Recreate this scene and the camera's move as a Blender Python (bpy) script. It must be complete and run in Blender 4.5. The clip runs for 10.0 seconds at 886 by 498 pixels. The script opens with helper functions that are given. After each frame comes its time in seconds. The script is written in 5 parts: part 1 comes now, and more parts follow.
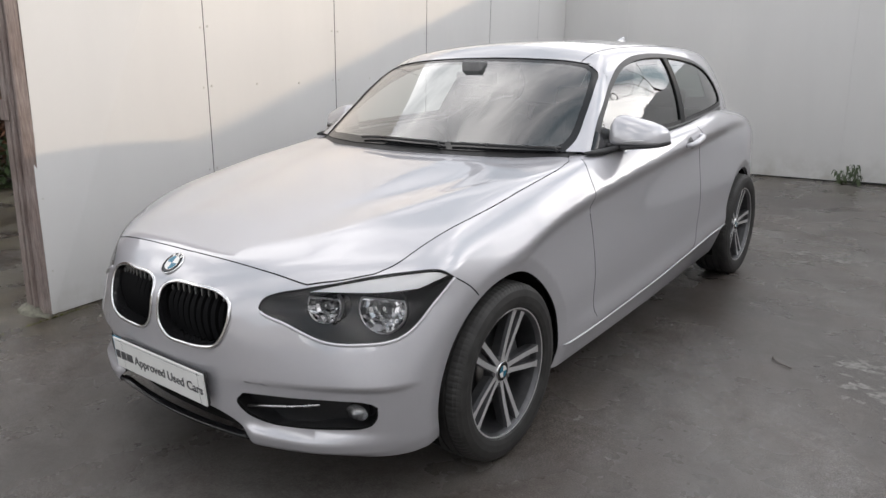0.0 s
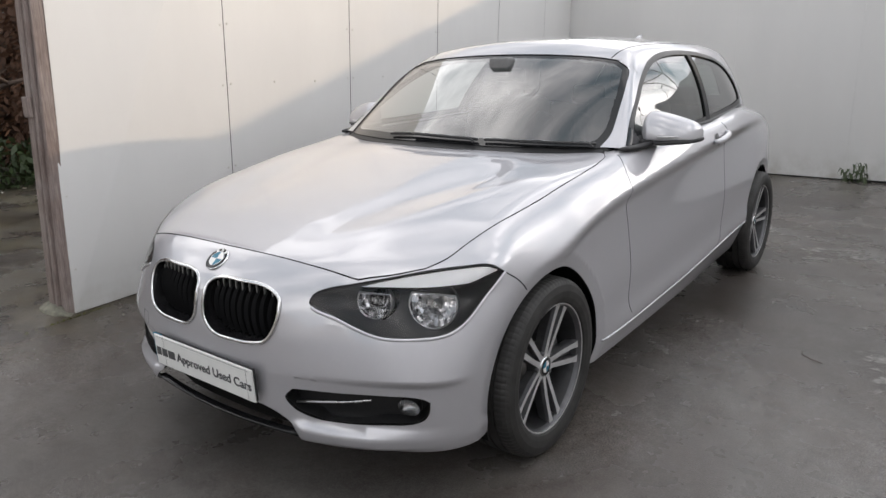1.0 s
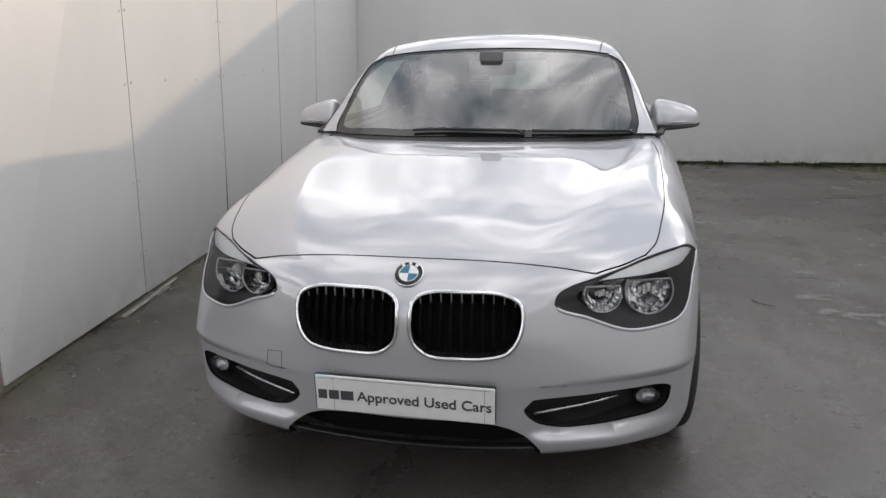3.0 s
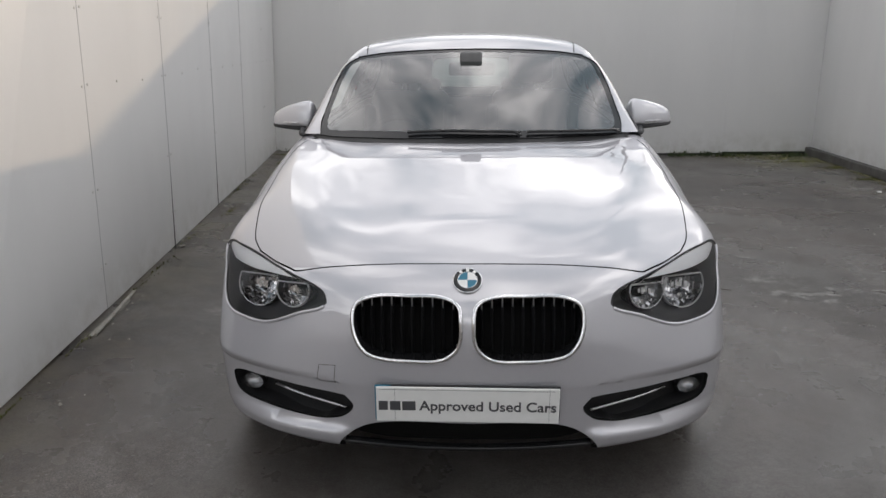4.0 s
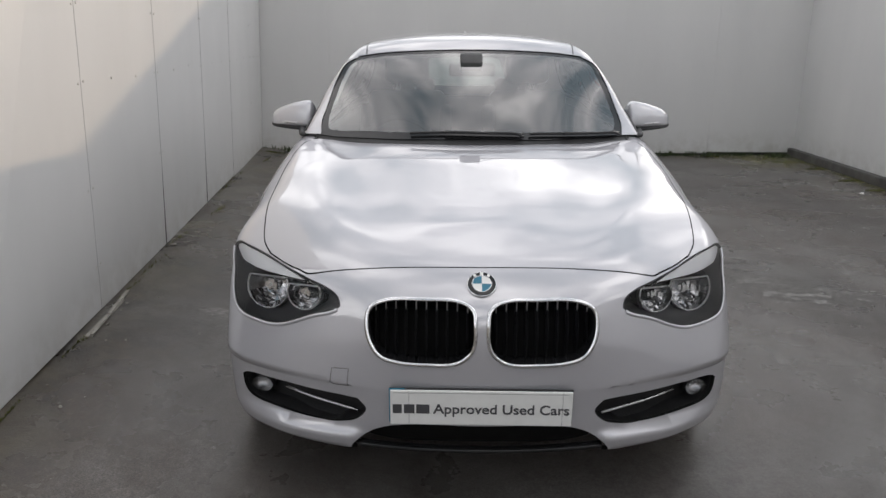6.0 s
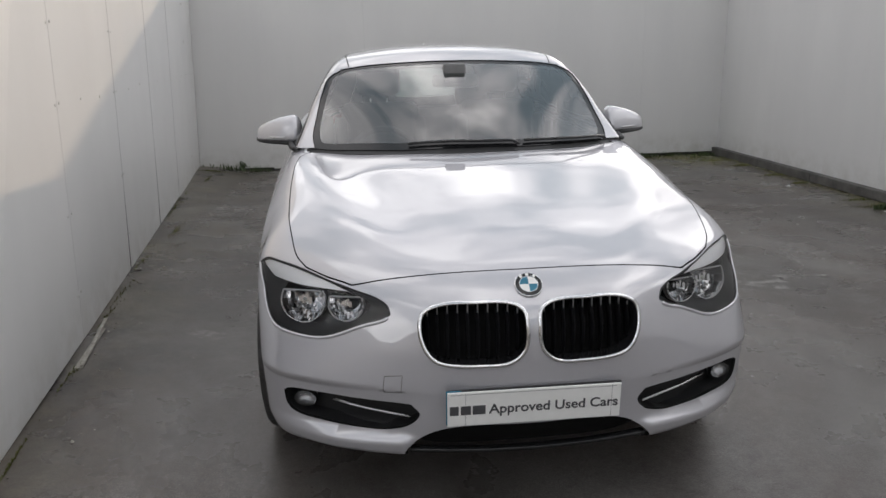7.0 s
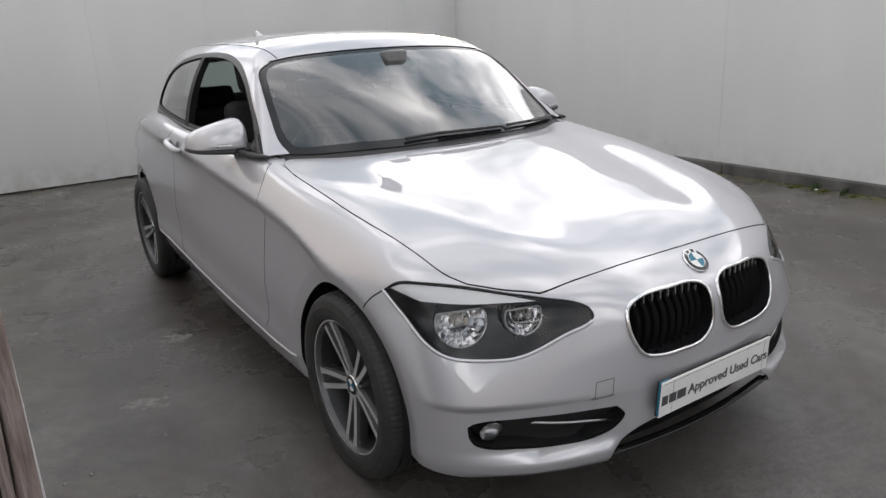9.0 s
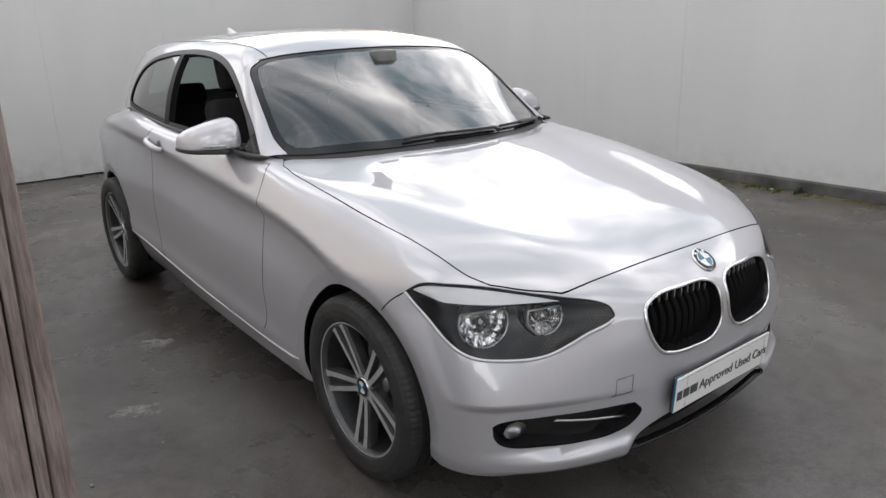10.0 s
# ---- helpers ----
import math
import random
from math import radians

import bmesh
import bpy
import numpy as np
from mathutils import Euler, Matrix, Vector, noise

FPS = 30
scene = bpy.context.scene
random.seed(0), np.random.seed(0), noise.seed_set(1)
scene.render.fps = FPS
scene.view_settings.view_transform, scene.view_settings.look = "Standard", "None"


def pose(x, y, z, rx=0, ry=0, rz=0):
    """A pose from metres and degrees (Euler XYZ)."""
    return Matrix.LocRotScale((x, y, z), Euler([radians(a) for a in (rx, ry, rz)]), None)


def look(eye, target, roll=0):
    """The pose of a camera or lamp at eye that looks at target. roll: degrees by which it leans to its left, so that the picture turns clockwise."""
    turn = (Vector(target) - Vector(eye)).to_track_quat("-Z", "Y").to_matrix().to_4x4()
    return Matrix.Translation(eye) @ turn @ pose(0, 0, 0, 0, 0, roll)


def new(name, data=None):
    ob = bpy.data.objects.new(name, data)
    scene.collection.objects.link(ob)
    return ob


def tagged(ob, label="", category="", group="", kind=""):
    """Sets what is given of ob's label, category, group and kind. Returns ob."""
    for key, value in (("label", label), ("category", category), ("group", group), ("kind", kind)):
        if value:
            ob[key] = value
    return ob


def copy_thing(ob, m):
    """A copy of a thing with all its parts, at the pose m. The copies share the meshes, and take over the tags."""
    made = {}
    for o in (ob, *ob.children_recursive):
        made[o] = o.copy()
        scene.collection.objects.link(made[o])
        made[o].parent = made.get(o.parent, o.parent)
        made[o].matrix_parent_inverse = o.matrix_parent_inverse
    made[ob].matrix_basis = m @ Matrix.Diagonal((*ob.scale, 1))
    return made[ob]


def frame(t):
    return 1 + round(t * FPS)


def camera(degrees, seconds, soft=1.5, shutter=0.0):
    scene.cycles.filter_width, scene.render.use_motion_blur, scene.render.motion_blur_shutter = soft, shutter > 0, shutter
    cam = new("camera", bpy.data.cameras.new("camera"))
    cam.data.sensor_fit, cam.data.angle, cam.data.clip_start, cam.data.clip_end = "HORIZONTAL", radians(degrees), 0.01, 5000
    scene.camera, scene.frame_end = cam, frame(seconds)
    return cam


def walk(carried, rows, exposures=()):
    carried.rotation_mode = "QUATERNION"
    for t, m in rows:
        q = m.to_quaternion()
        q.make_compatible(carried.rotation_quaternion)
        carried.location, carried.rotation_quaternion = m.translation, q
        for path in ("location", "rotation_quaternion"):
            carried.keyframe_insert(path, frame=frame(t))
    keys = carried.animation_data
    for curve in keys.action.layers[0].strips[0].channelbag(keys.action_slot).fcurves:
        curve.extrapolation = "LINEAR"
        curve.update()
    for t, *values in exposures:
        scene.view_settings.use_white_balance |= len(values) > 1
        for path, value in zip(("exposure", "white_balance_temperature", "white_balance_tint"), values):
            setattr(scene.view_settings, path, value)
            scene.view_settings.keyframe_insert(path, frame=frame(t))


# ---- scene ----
cam = camera(63.6, 10.0, soft=1.5)
PATH = [
    (0, (2.064, -1.925, 1.375), (0.885, -0.397, 0.851), -1.0),
    (0.5, (2.054, -1.918, 1.374), (0.865, -0.397, 0.849), -1.0),
    (1, (1.924, -2.03, 1.358), (0.762, -0.488, 0.836), -1.0),
    (1.5, (1.64, -2.27, 1.375), (0.579, -0.655, 0.862), -0.7),
    (2, (1.3, -2.354, 1.35), (0.42, -0.633, 0.836), -1.8),
    (2.5, (0.864, -2.524, 1.349), (0.249, -0.692, 0.833), -0.5),
    (3, (0.482, -2.563, 1.336), (0.096, -0.673, 0.808), -0.8),
    (4.5, (-0.056, -2.633, 1.403), (-0.086, -0.712, 0.845), -0.6),
    (5, (-0.06, -2.616, 1.406), (-0.094, -0.697, 0.844), -1.0),
    (6.5, (-0.148, -2.625, 1.402), (-0.146, -0.704, 0.845), 1.2),
    (7, (-0.459, -2.654, 1.402), (-0.256, -0.737, 0.87), -1.2),
    (7.5, (-0.763, -2.543, 1.394), (-0.315, -0.664, 0.874), -1.3),
    (8, (-1.159, -2.399, 1.396), (-0.476, -0.595, 0.87), -1.5),
    (8.5, (-1.505, -2.171, 1.376), (-0.594, -0.478, 0.827), -1.3),
    (9, (-1.737, -1.959, 1.424), (-0.683, -0.363, 0.838), -2.6),
    (9.5, (-1.911, -1.849, 1.433), (-0.764, -0.322, 0.839), -2.5),
    (10, (-1.918, -1.833, 1.443), (-0.738, -0.332, 0.847), -1.6),
]
walk(cam, [(t, look(eye, target, roll)) for t, eye, target, roll in PATH],
     [(0, 0.37), (1, 0.33), (2.5, 0.17), (3.3, 0.08), (4.5, 0.03), (6.5, 0.02), (8, -0.02), (8.7, 0.14), (9.3, 0.33), (10, 0.36)])

# ---- light ----
SUN_DIR = Vector((0.74, 1.0, 0.281)).normalized()
sun = new("sun", bpy.data.lights.new("sun", "SUN"))
sun.data.energy, sun.data.angle, sun.data.color = 0.98, radians(0.9), (1.0, 0.76, 0.50)
sun.matrix_world = look((6, 6, 8), Vector((6, 6, 8)) - SUN_DIR)

world = bpy.data.worlds.new("sky")
scene.world = world
world.use_nodes = True
wt = world.node_tree
wt.nodes.clear()


def wn(kind, **values):
    n = wt.nodes.new(kind)
    for k, v in values.items():
        n.inputs[k].default_value = v
    return n


sky = wn("ShaderNodeTexSky")
sky.sky_type, sky.sun_disc = "NISHITA", False
sky.sun_elevation, sky.sun_rotation = radians(12.7), radians(36.5)
coord = wn("ShaderNodeTexCoord")
split = wn("ShaderNodeSeparateXYZ")
wt.links.new(coord.outputs["Generated"], split.inputs[0])
lift = wn("ShaderNodeMath")
lift.operation = "ADD"
lift.inputs[1].default_value = 0.80
wt.links.new(split.outputs[2], lift.inputs[0])
flat = []
for i in (0, 1):
    n = wn("ShaderNodeMath")
    n.operation = "DIVIDE"
    wt.links.new(split.outputs[i], n.inputs[0])
    wt.links.new(lift.outputs[0], n.inputs[1])
    flat.append(n)
cloud_at = wn("ShaderNodeCombineXYZ")
wt.links.new(flat[0].outputs[0], cloud_at.inputs[0])
wt.links.new(flat[1].outputs[0], cloud_at.inputs[1])
puffs = wn("ShaderNodeTexNoise", Scale=3.9, Detail=7.0, Roughness=0.55, Distortion=0.4)
wt.links.new(cloud_at.outputs[0], puffs.inputs["Vector"])
cover = wn("ShaderNodeValToRGB")
cover.color_ramp.elements[0].position, cover.color_ramp.elements[0].color = 0.40, (0.225, 0.275, 0.31, 1)
cover.color_ramp.elements[1].position, cover.color_ramp.elements[1].color = 0.64, (1.75, 1.70, 1.68, 1)
mid = cover.color_ramp.elements.new(0.5)
mid.color = (0.70, 0.69, 0.71, 1)
wt.links.new(puffs.outputs["Fac"], cover.inputs[0])
sky_bg = wn("ShaderNodeBackground", Strength=0.12)
wt.links.new(sky.outputs[0], sky_bg.inputs[0])
toward = wn("ShaderNodeVectorMath")
toward.operation = "DOT_PRODUCT"
toward.inputs[1].default_value = SUN_DIR
wt.links.new(coord.outputs["Generated"], toward.inputs[0])
clamped = wn("ShaderNodeMath")
clamped.operation = "MAXIMUM"
clamped.inputs[1].default_value = 0.0
wt.links.new(toward.outputs["Value"], clamped.inputs[0])
halo = wn("ShaderNodeMath")
halo.operation = "POWER"
halo.inputs[1].default_value = 1.7
wt.links.new(clamped.outputs[0], halo.inputs[0])
glow = wn("ShaderNodeMath")
glow.operation = "MULTIPLY_ADD"
glow.inputs[1].default_value, glow.inputs[2].default_value = 1.05, 1.40
wt.links.new(halo.outputs[0], glow.inputs[0])
cloud_bg = wn("ShaderNodeBackground")
wt.links.new(cover.outputs[0], cloud_bg.inputs[0])
wt.links.new(glow.outputs[0], cloud_bg.inputs["Strength"])
both = wn("ShaderNodeMixShader")
both.inputs[0].default_value = 0.85
wt.links.new(sky_bg.outputs[0], both.inputs[1])
wt.links.new(cloud_bg.outputs[0], both.inputs[2])
out = wn("ShaderNodeOutputWorld")
wt.links.new(both.outputs[0], out.inputs[0])


# ---- materials ----
class Mat:
    """A node material with a principled surface; small helpers wire noise into it."""

    def __init__(self, name, color=(0.5, 0.5, 0.5), rough=0.5, metal=0.0, **more):
        self.m = bpy.data.materials.new(name)
        self.m.use_nodes = True
        self.t = self.m.node_tree
        self.b = self.t.nodes["Principled BSDF"]
        self.b.inputs["Base Color"].default_value = (*color, 1)
        self.b.inputs["Roughness"].default_value = rough
        self.b.inputs["Metallic"].default_value = metal
        for k, v in more.items():
            self.b.inputs[k.replace("_", " ")].default_value = v
        self.m.diffuse_color = (*color, 1)
        self.co = None

    def node(self, kind, **values):
        n = self.t.nodes.new(kind)
        for k, v in values.items():
            n.inputs[k].default_value = v
        return n

    def wire(self, a, b):
        self.t.links.new(a, b)

    def at(self):
        if self.co is None:
            self.co = self.node("ShaderNodeTexCoord").outputs["Object"]
        return self.co

    def noise(self, scale, detail=4.0, rough=0.6, stretch=None):
        n = self.node("ShaderNodeTexNoise", Scale=scale, Detail=detail, Roughness=rough)
        src = self.at()
        if stretch:
            mp = self.node("ShaderNodeMapping")
            mp.inputs["Scale"].default_value = stretch
            self.wire(src, mp.inputs[0])
            src = mp.outputs[0]
        self.wire(src, n.inputs["Vector"])
        return n.outputs["Fac"]

    def ramp(self, src, *stops):
        n = self.node("ShaderNodeValToRGB")
        els = n.color_ramp.elements
        while len(els) < len(stops):
            els.new(0.5)
        for e, (p, c) in zip(els, stops):
            e.position, e.color = p, (*c, 1) if len(c) == 3 else c
        self.wire(src, n.inputs[0])
        return n.outputs[0]

    def mix(self, fac, a, b, how="MIX"):
        n = self.node("ShaderNodeMixRGB")
        n.blend_type = how
        for slot, v in ((0, fac), (1, a), (2, b)):
            if isinstance(v, (int, float)):
                n.inputs[slot].default_value = v
            elif isinstance(v, tuple):
                n.inputs[slot].default_value = (*v, 1)
            else:
                self.wire(v, n.inputs[slot])
        return n.outputs[0]

    def color(self, src):
        self.wire(src, self.b.inputs["Base Color"])
        return self

    def rough(self, src, lo, hi):
        n = self.node("ShaderNodeMapRange")
        n.inputs["To Min"].default_value, n.inputs["To Max"].default_value = lo, hi
        self.wire(src, n.inputs[0])
        self.wire(n.outputs[0], self.b.inputs["Roughness"])
        return self

    def bump(self, src, strength, dist):
        n = self.node("ShaderNodeBump", Strength=strength, Distance=dist)
        self.wire(src, n.inputs["Height"])
        self.wire(n.outputs[0], self.b.inputs["Normal"])
        return self


def plain(name, color, rough, metal=0.0, var=0.12, scale=30.0, bump=0.0, **more):
    a = Mat(name, color, rough, metal, **more)
    n = a.noise(scale)
    lo = tuple(c * (1 - var) for c in color)
    hi = tuple(min(1, c * (1 + var)) for c in color)
    a.color(a.ramp(n, (0.3, lo), (0.7, hi)))
    a.rough(a.noise(scale * 0.3), max(0.01, rough * 0.8), min(1, rough * 1.2))
    if bump:
        a.bump(n, 0.3, bump)
    return a.m


# car paint: aluminium flake under clear coat
pa = Mat("silver_paint", (0.40, 0.40, 0.41), 0.44, 0.42, Coat_Weight=1.0, Coat_Roughness=0.012, Coat_IOR=2.15, Specular_IOR_Level=0.05, Specular_Tint=(0.6, 0.6, 0.6, 1))
fl = pa.noise(900.0, 1.0)
pa.color(pa.ramp(fl, (0.3, (0.492, 0.487, 0.516)), (0.75, (0.597, 0.591, 0.621))))
pa.rough(pa.noise(3.0, 5.0), 0.40, 0.48)
PAINT = pa.m
BLACK = plain("black_plastic", (0.018, 0.018, 0.019), 0.45, bump=0.0004, scale=220.0, var=0.3)
SLAT = plain("black_slat", (0.010, 0.010, 0.011), 0.5, Specular_IOR_Level=0.2)
REFLECTOR = plain("lamp_reflector", (0.74, 0.74, 0.75), 0.07, 0.95, var=0.10, scale=60.0)
FOG = plain("fog_lamp_dish", (0.40, 0.40, 0.41), 0.25, 0.9, var=0.15, scale=80.0)
BARREL = plain("dark_wheel_barrel", (0.05, 0.05, 0.052), 0.4, 0.5, var=0.2)
GLOSS = plain("gloss_black", (0.012, 0.012, 0.013), 0.12)
# near-black for gaps and recesses, with their shade put into the colour
VOID = plain("cavity_shade", (0.008, 0.008, 0.008), 0.8, Specular_IOR_Level=0.1)
RUBBER = plain("tyre_rubber", (0.030, 0.029, 0.028), 0.62, var=0.35, scale=18.0)
CHROME = plain("chrome", (0.80, 0.80, 0.81), 0.08, 1.0, var=0.03)
SATIN = plain("satin_silver", (0.62, 0.62, 0.63), 0.28, 1.0, var=0.05)
MACHINED = plain("machined_alloy", (0.60, 0.60, 0.605), 0.36, 0.5, var=0.08, scale=60.0)
GUNMETAL = plain("dark_grey_alloy", (0.135, 0.135, 0.14), 0.38, 0.6, var=0.15)
STEEL = plain("brake_steel", (0.25, 0.24, 0.23), 0.35, 1.0, var=0.25, scale=14.0)
HOUSING = plain("lamp_housing_grey", (0.10, 0.102, 0.105), 0.42, 0.2, scale=6.0)
BROW = plain("lamp_brow_silver", (0.92, 0.92, 0.93), 0.30, 0.15, var=0.02)
FABRIC = plain("black_seat_cloth", (0.022, 0.022, 0.024), 0.9, var=0.4, scale=120.0, bump=0.001)
DASH = plain("dashboard_vinyl", (0.020, 0.020, 0.021), 0.6, var=0.25, scale=160.0, bump=0.0006)
LINER = plain("grey_headliner", (0.42, 0.41, 0.39), 0.9, var=0.08)
WHITE = plain("plate_white", (0.80, 0.80, 0.78), 0.30, var=0.03)
BLUE = plain("badge_blue", (0.03, 0.17, 0.26), 0.25, var=0.08)
INK = plain("grey_print", (0.07, 0.07, 0.075), 0.45, var=0.1)
RED = plain("tail_lamp_red", (0.30, 0.012, 0.012), 0.12, var=0.1)
AMBER = plain("amber_bulb", (0.60, 0.22, 0.03), 0.2, var=0.1)


def glass(name, tint, alpha, rough=0.0, ior=1.5, gain=3.0):
    """Thin pane: clear part lets light straight through, the rest mirrors by Fresnel."""
    m = bpy.data.materials.new(name)
    m.use_nodes = True
    t = m.node_tree
    t.nodes.clear()
    clear = t.nodes.new("ShaderNodeBsdfTransparent")
    clear.inputs[0].default_value = (*tint, 1)
    gloss = t.nodes.new("ShaderNodeBsdfGlossy")
    gloss.inputs["Roughness"].default_value = rough
    fres = t.nodes.new("ShaderNodeFresnel")
    fres.inputs[0].default_value = ior
    add = t.nodes.new("ShaderNodeMath")
    add.operation, add.use_clamp = "MULTIPLY_ADD", True
    add.inputs[1].default_value, add.inputs[2].default_value = gain, alpha
    t.links.new(fres.outputs[0], add.inputs[0])
    mix = t.nodes.new("ShaderNodeMixShader")
    o = t.nodes.new("ShaderNodeOutputMaterial")
    t.links.new(add.outputs[0], mix.inputs[0])
    t.links.new(clear.outputs[0], mix.inputs[1])
    t.links.new(gloss.outputs[0], mix.inputs[2])
    t.links.new(mix.outputs[0], o.inputs[0])
    return m


SCREEN = glass("windscreen_glass", (0.60, 0.68, 0.65), 0.05, ior=1.55, gain=2.6)
PANE = glass("tinted_side_glass", (0.42, 0.50, 0.47), 0.02, ior=1.55, gain=1.9)
LENS = glass("clear_lamp_lens", (0.95, 0.95, 0.95), 0.0, ior=1.4, gain=1.1)

# white sheeting of the yard walls: faint streaks, grime rising from the ground
wa = Mat("white_wall_sheet", (0.74, 0.735, 0.72), 0.38)
st = wa.ramp(wa.noise(1.6, 6.0, 0.6, (1, 1, 0.25)), (0.35, (0.0,) * 3), (0.75, (1.0,) * 3))
base = wa.mix(st, (0.655, 0.652, 0.645), (0.705, 0.70, 0.69))
hz = wa.node("ShaderNodeSeparateXYZ")
wa.wire(wa.at(), hz.inputs[0])
low = wa.node("ShaderNodeMapRange")
low.inputs["From Min"].default_value, low.inputs["From Max"].default_value = 0.34, 0.0
wa.wire(hz.outputs[2], low.inputs[0])
grime = wa.mix(1.0, low.outputs[0], wa.ramp(wa.noise(7.0, 6.0), (0.38, (0.0,) * 3), (0.72, (0.60,) * 3)), "MULTIPLY")
wa.color(wa.mix(grime, base, (0.36, 0.34, 0.29)))
wa.rough(wa.noise(3.0), 0.30, 0.48)
wa.bump(wa.noise(0.9, 2.0), 0.25, 0.012)
WALL = wa.m

# old timber
wo = Mat("weathered_timber", (0.2, 0.15, 0.13), 0.8)
gr = wo.noise(26.0, 8.0, 0.65, (6, 6, 0.35))
wo.color(wo.mix(wo.ramp(wo.noise(5.0, 4.0), (0.4, (0.0,) * 3), (0.7, (1.0,) * 3)), wo.ramp(gr, (0.3, (0.115, 0.085, 0.076)), (0.7, (0.30, 0.24, 0.215))), wo.ramp(gr, (0.3, (0.17, 0.14, 0.13)), (0.7, (0.38, 0.325, 0.305)))))
wo.bump(gr, 0.6, 0.004)
TIMBER = wo.m
KERB = plain("stained_kerb_board", (0.092, 0.088, 0.082), 0.7, var=0.5, scale=5.0, bump=0.003)

# asphalt: fine stone, tar patches, damp sheen, moss towards the walls
asf = Mat("dark_asphalt", (0.06, 0.06, 0.06), 0.6)
fine = asf.noise(170.0, 4.0, 0.7)
wide = asf.noise(0.55, 6.0, 0.62)
blot = asf.noise(2.6, 5.0, 0.6)
c0 = asf.ramp(fine, (0.30, (0.090, 0.086, 0.084)), (0.52, (0.220, 0.211, 0.206)), (0.74, (0.43, 0.415, 0.402)))
c1 = asf.mix(asf.ramp(wide, (0.40, (0.0,) * 3), (0.56, (0.85,) * 3)), c0, asf.ramp(fine, (0.3, (0.062, 0.059, 0.058)), (0.7, (0.175, 0.168, 0.164))))
c2 = asf.mix(asf.ramp(blot, (0.55, (0.0,) * 3), (0.70, (0.5,) * 3)), c1, (0.19, 0.183, 0.176))
xyz = asf.node("ShaderNodeSeparateXYZ")
asf.wire(asf.at(), xyz.inputs[0])


def band(src, a, b):
    n = asf.node("ShaderNodeMapRange")
    n.inputs["From Min"].default_value, n.inputs["From Max"].default_value = a, b
    asf.wire(src, n.inputs[0])
    return n.outputs[0]


edge = asf.mix(1.0, asf.mix(1.0, band(xyz.outputs[0], -1.25, -2.1), band(xyz.outputs[1], 5.3, 6.6), "LIGHTEN"), band(xyz.outputs[0], 3.3, 4.2), "LIGHTEN")
moss = asf.mix(1.0, edge, asf.ramp(asf.noise(2.6, 8.0, 0.72), (0.46, (0.0,) * 3), (0.57, (0.95,) * 3)), "MULTIPLY")
warm = asf.ramp(asf.noise(1.3, 4.0), (0.45, (0.0,) * 3), (0.7, (0.45,) * 3))
c2 = asf.mix(warm, c2, asf.mix(1.0, c2, (1.08, 0.98, 0.93), "MULTIPLY"))
grime = asf.mix(1.0, band(xyz.outputs[0], -1.0, -1.75), asf.ramp(asf.noise(1.1, 5.0, 0.6), (0.30, (0.15,) * 3), (0.60, (1.0,) * 3)), "MULTIPLY")
mottle = asf.ramp(asf.noise(4.5, 9.0, 0.74), (0.40, (0.50, 0.50, 0.50)), (0.50, (0.92, 0.91, 0.88)), (0.62, (1.55, 1.50, 1.36)))
c2 = asf.mix(grime, c2, asf.mix(1.0, asf.ramp(fine, (0.3, (0.036, 0.030, 0.025)), (0.7, (0.116, 0.099, 0.083))), mottle, "MULTIPLY"))
c3 = asf.mix(moss, c2, asf.ramp(fine, (0.3, (0.10, 0.094, 0.066)), (0.7, (0.27, 0.252, 0.19))))
corner = asf.mix(1.0, asf.mix(1.0, band(xyz.outputs[0], 3.0, 3.95), band(xyz.outputs[1], 5.2, 6.1), "MULTIPLY"), asf.mix(1.0, band(xyz.outputs[0], 3.98, 4.2), (0.8,) * 3, "MULTIPLY"), "LIGHTEN")
green = asf.mix(1.0, corner, asf.ramp(asf.noise(3.4, 6.0, 0.7), (0.40, (0.0,) * 3), (0.56, (1.0,) * 3)), "MULTIPLY")
c3 = asf.mix(green, c3, asf.ramp(fine, (0.3, (0.15, 0.165, 0.02)), (0.7, (0.38, 0.385, 0.09))))
speck = asf.ramp(asf.noise(23.0, 3.0, 0.5), (0.73, (0.0,) * 3), (0.76, (0.30,) * 3))
stain = asf.ramp(asf.noise(1.7, 8.0, 0.66), (0.46, (0.0,) * 3), (0.60, (0.75,) * 3))
c3 = asf.mix(stain, c3, asf.mix(1.0, c3, (0.66, 0.60, 0.56), "MULTIPLY"))
for sc_, lo_, hi_ in ((34.0, 0.78, 1.02), (8.5, 0.80, 1.00), (2.3, 0.74, 1.00), (0.8, 0.82, 1.0)):
    c3 = asf.mix(1.0, c3, asf.ramp(asf.noise(sc_, 6.0, 0.7), (0.34, (lo_, lo_ * 0.975, lo_ * 0.95)), (0.66, (hi_,) * 3)), "MULTIPLY")
dust = asf.ramp(asf.noise(0.9, 9.0, 0.72), (0.49, (0.0,) * 3), (0.64, (0.60,) * 3))
c3 = asf.mix(1.0, c3, (0.93, 0.92, 0.91), "MULTIPLY")
c3 = asf.mix(dust, c3, asf.ramp(fine, (0.3, (0.10, 0.096, 0.090)), (0.7, (0.24, 0.23, 0.215))))
oil = asf.ramp(asf.noise(1.25, 7.0, 0.6, (1.0, 0.7, 1.0)), (0.30, (0.75,) * 3), (0.40, (0.0,) * 3))
c3 = asf.mix(oil, c3, asf.mix(1.0, c3, (0.52, 0.48, 0.45), "MULTIPLY"))
asf.color(asf.mix(speck, c3, (0.17, 0.16, 0.15)))
asf.rough(asf.mix(0.5, wide, blot), 0.12, 0.44)
asf.bump(asf.mix(0.35, fine, asf.noise(45.0, 3.0)), 0.42, 0.006)
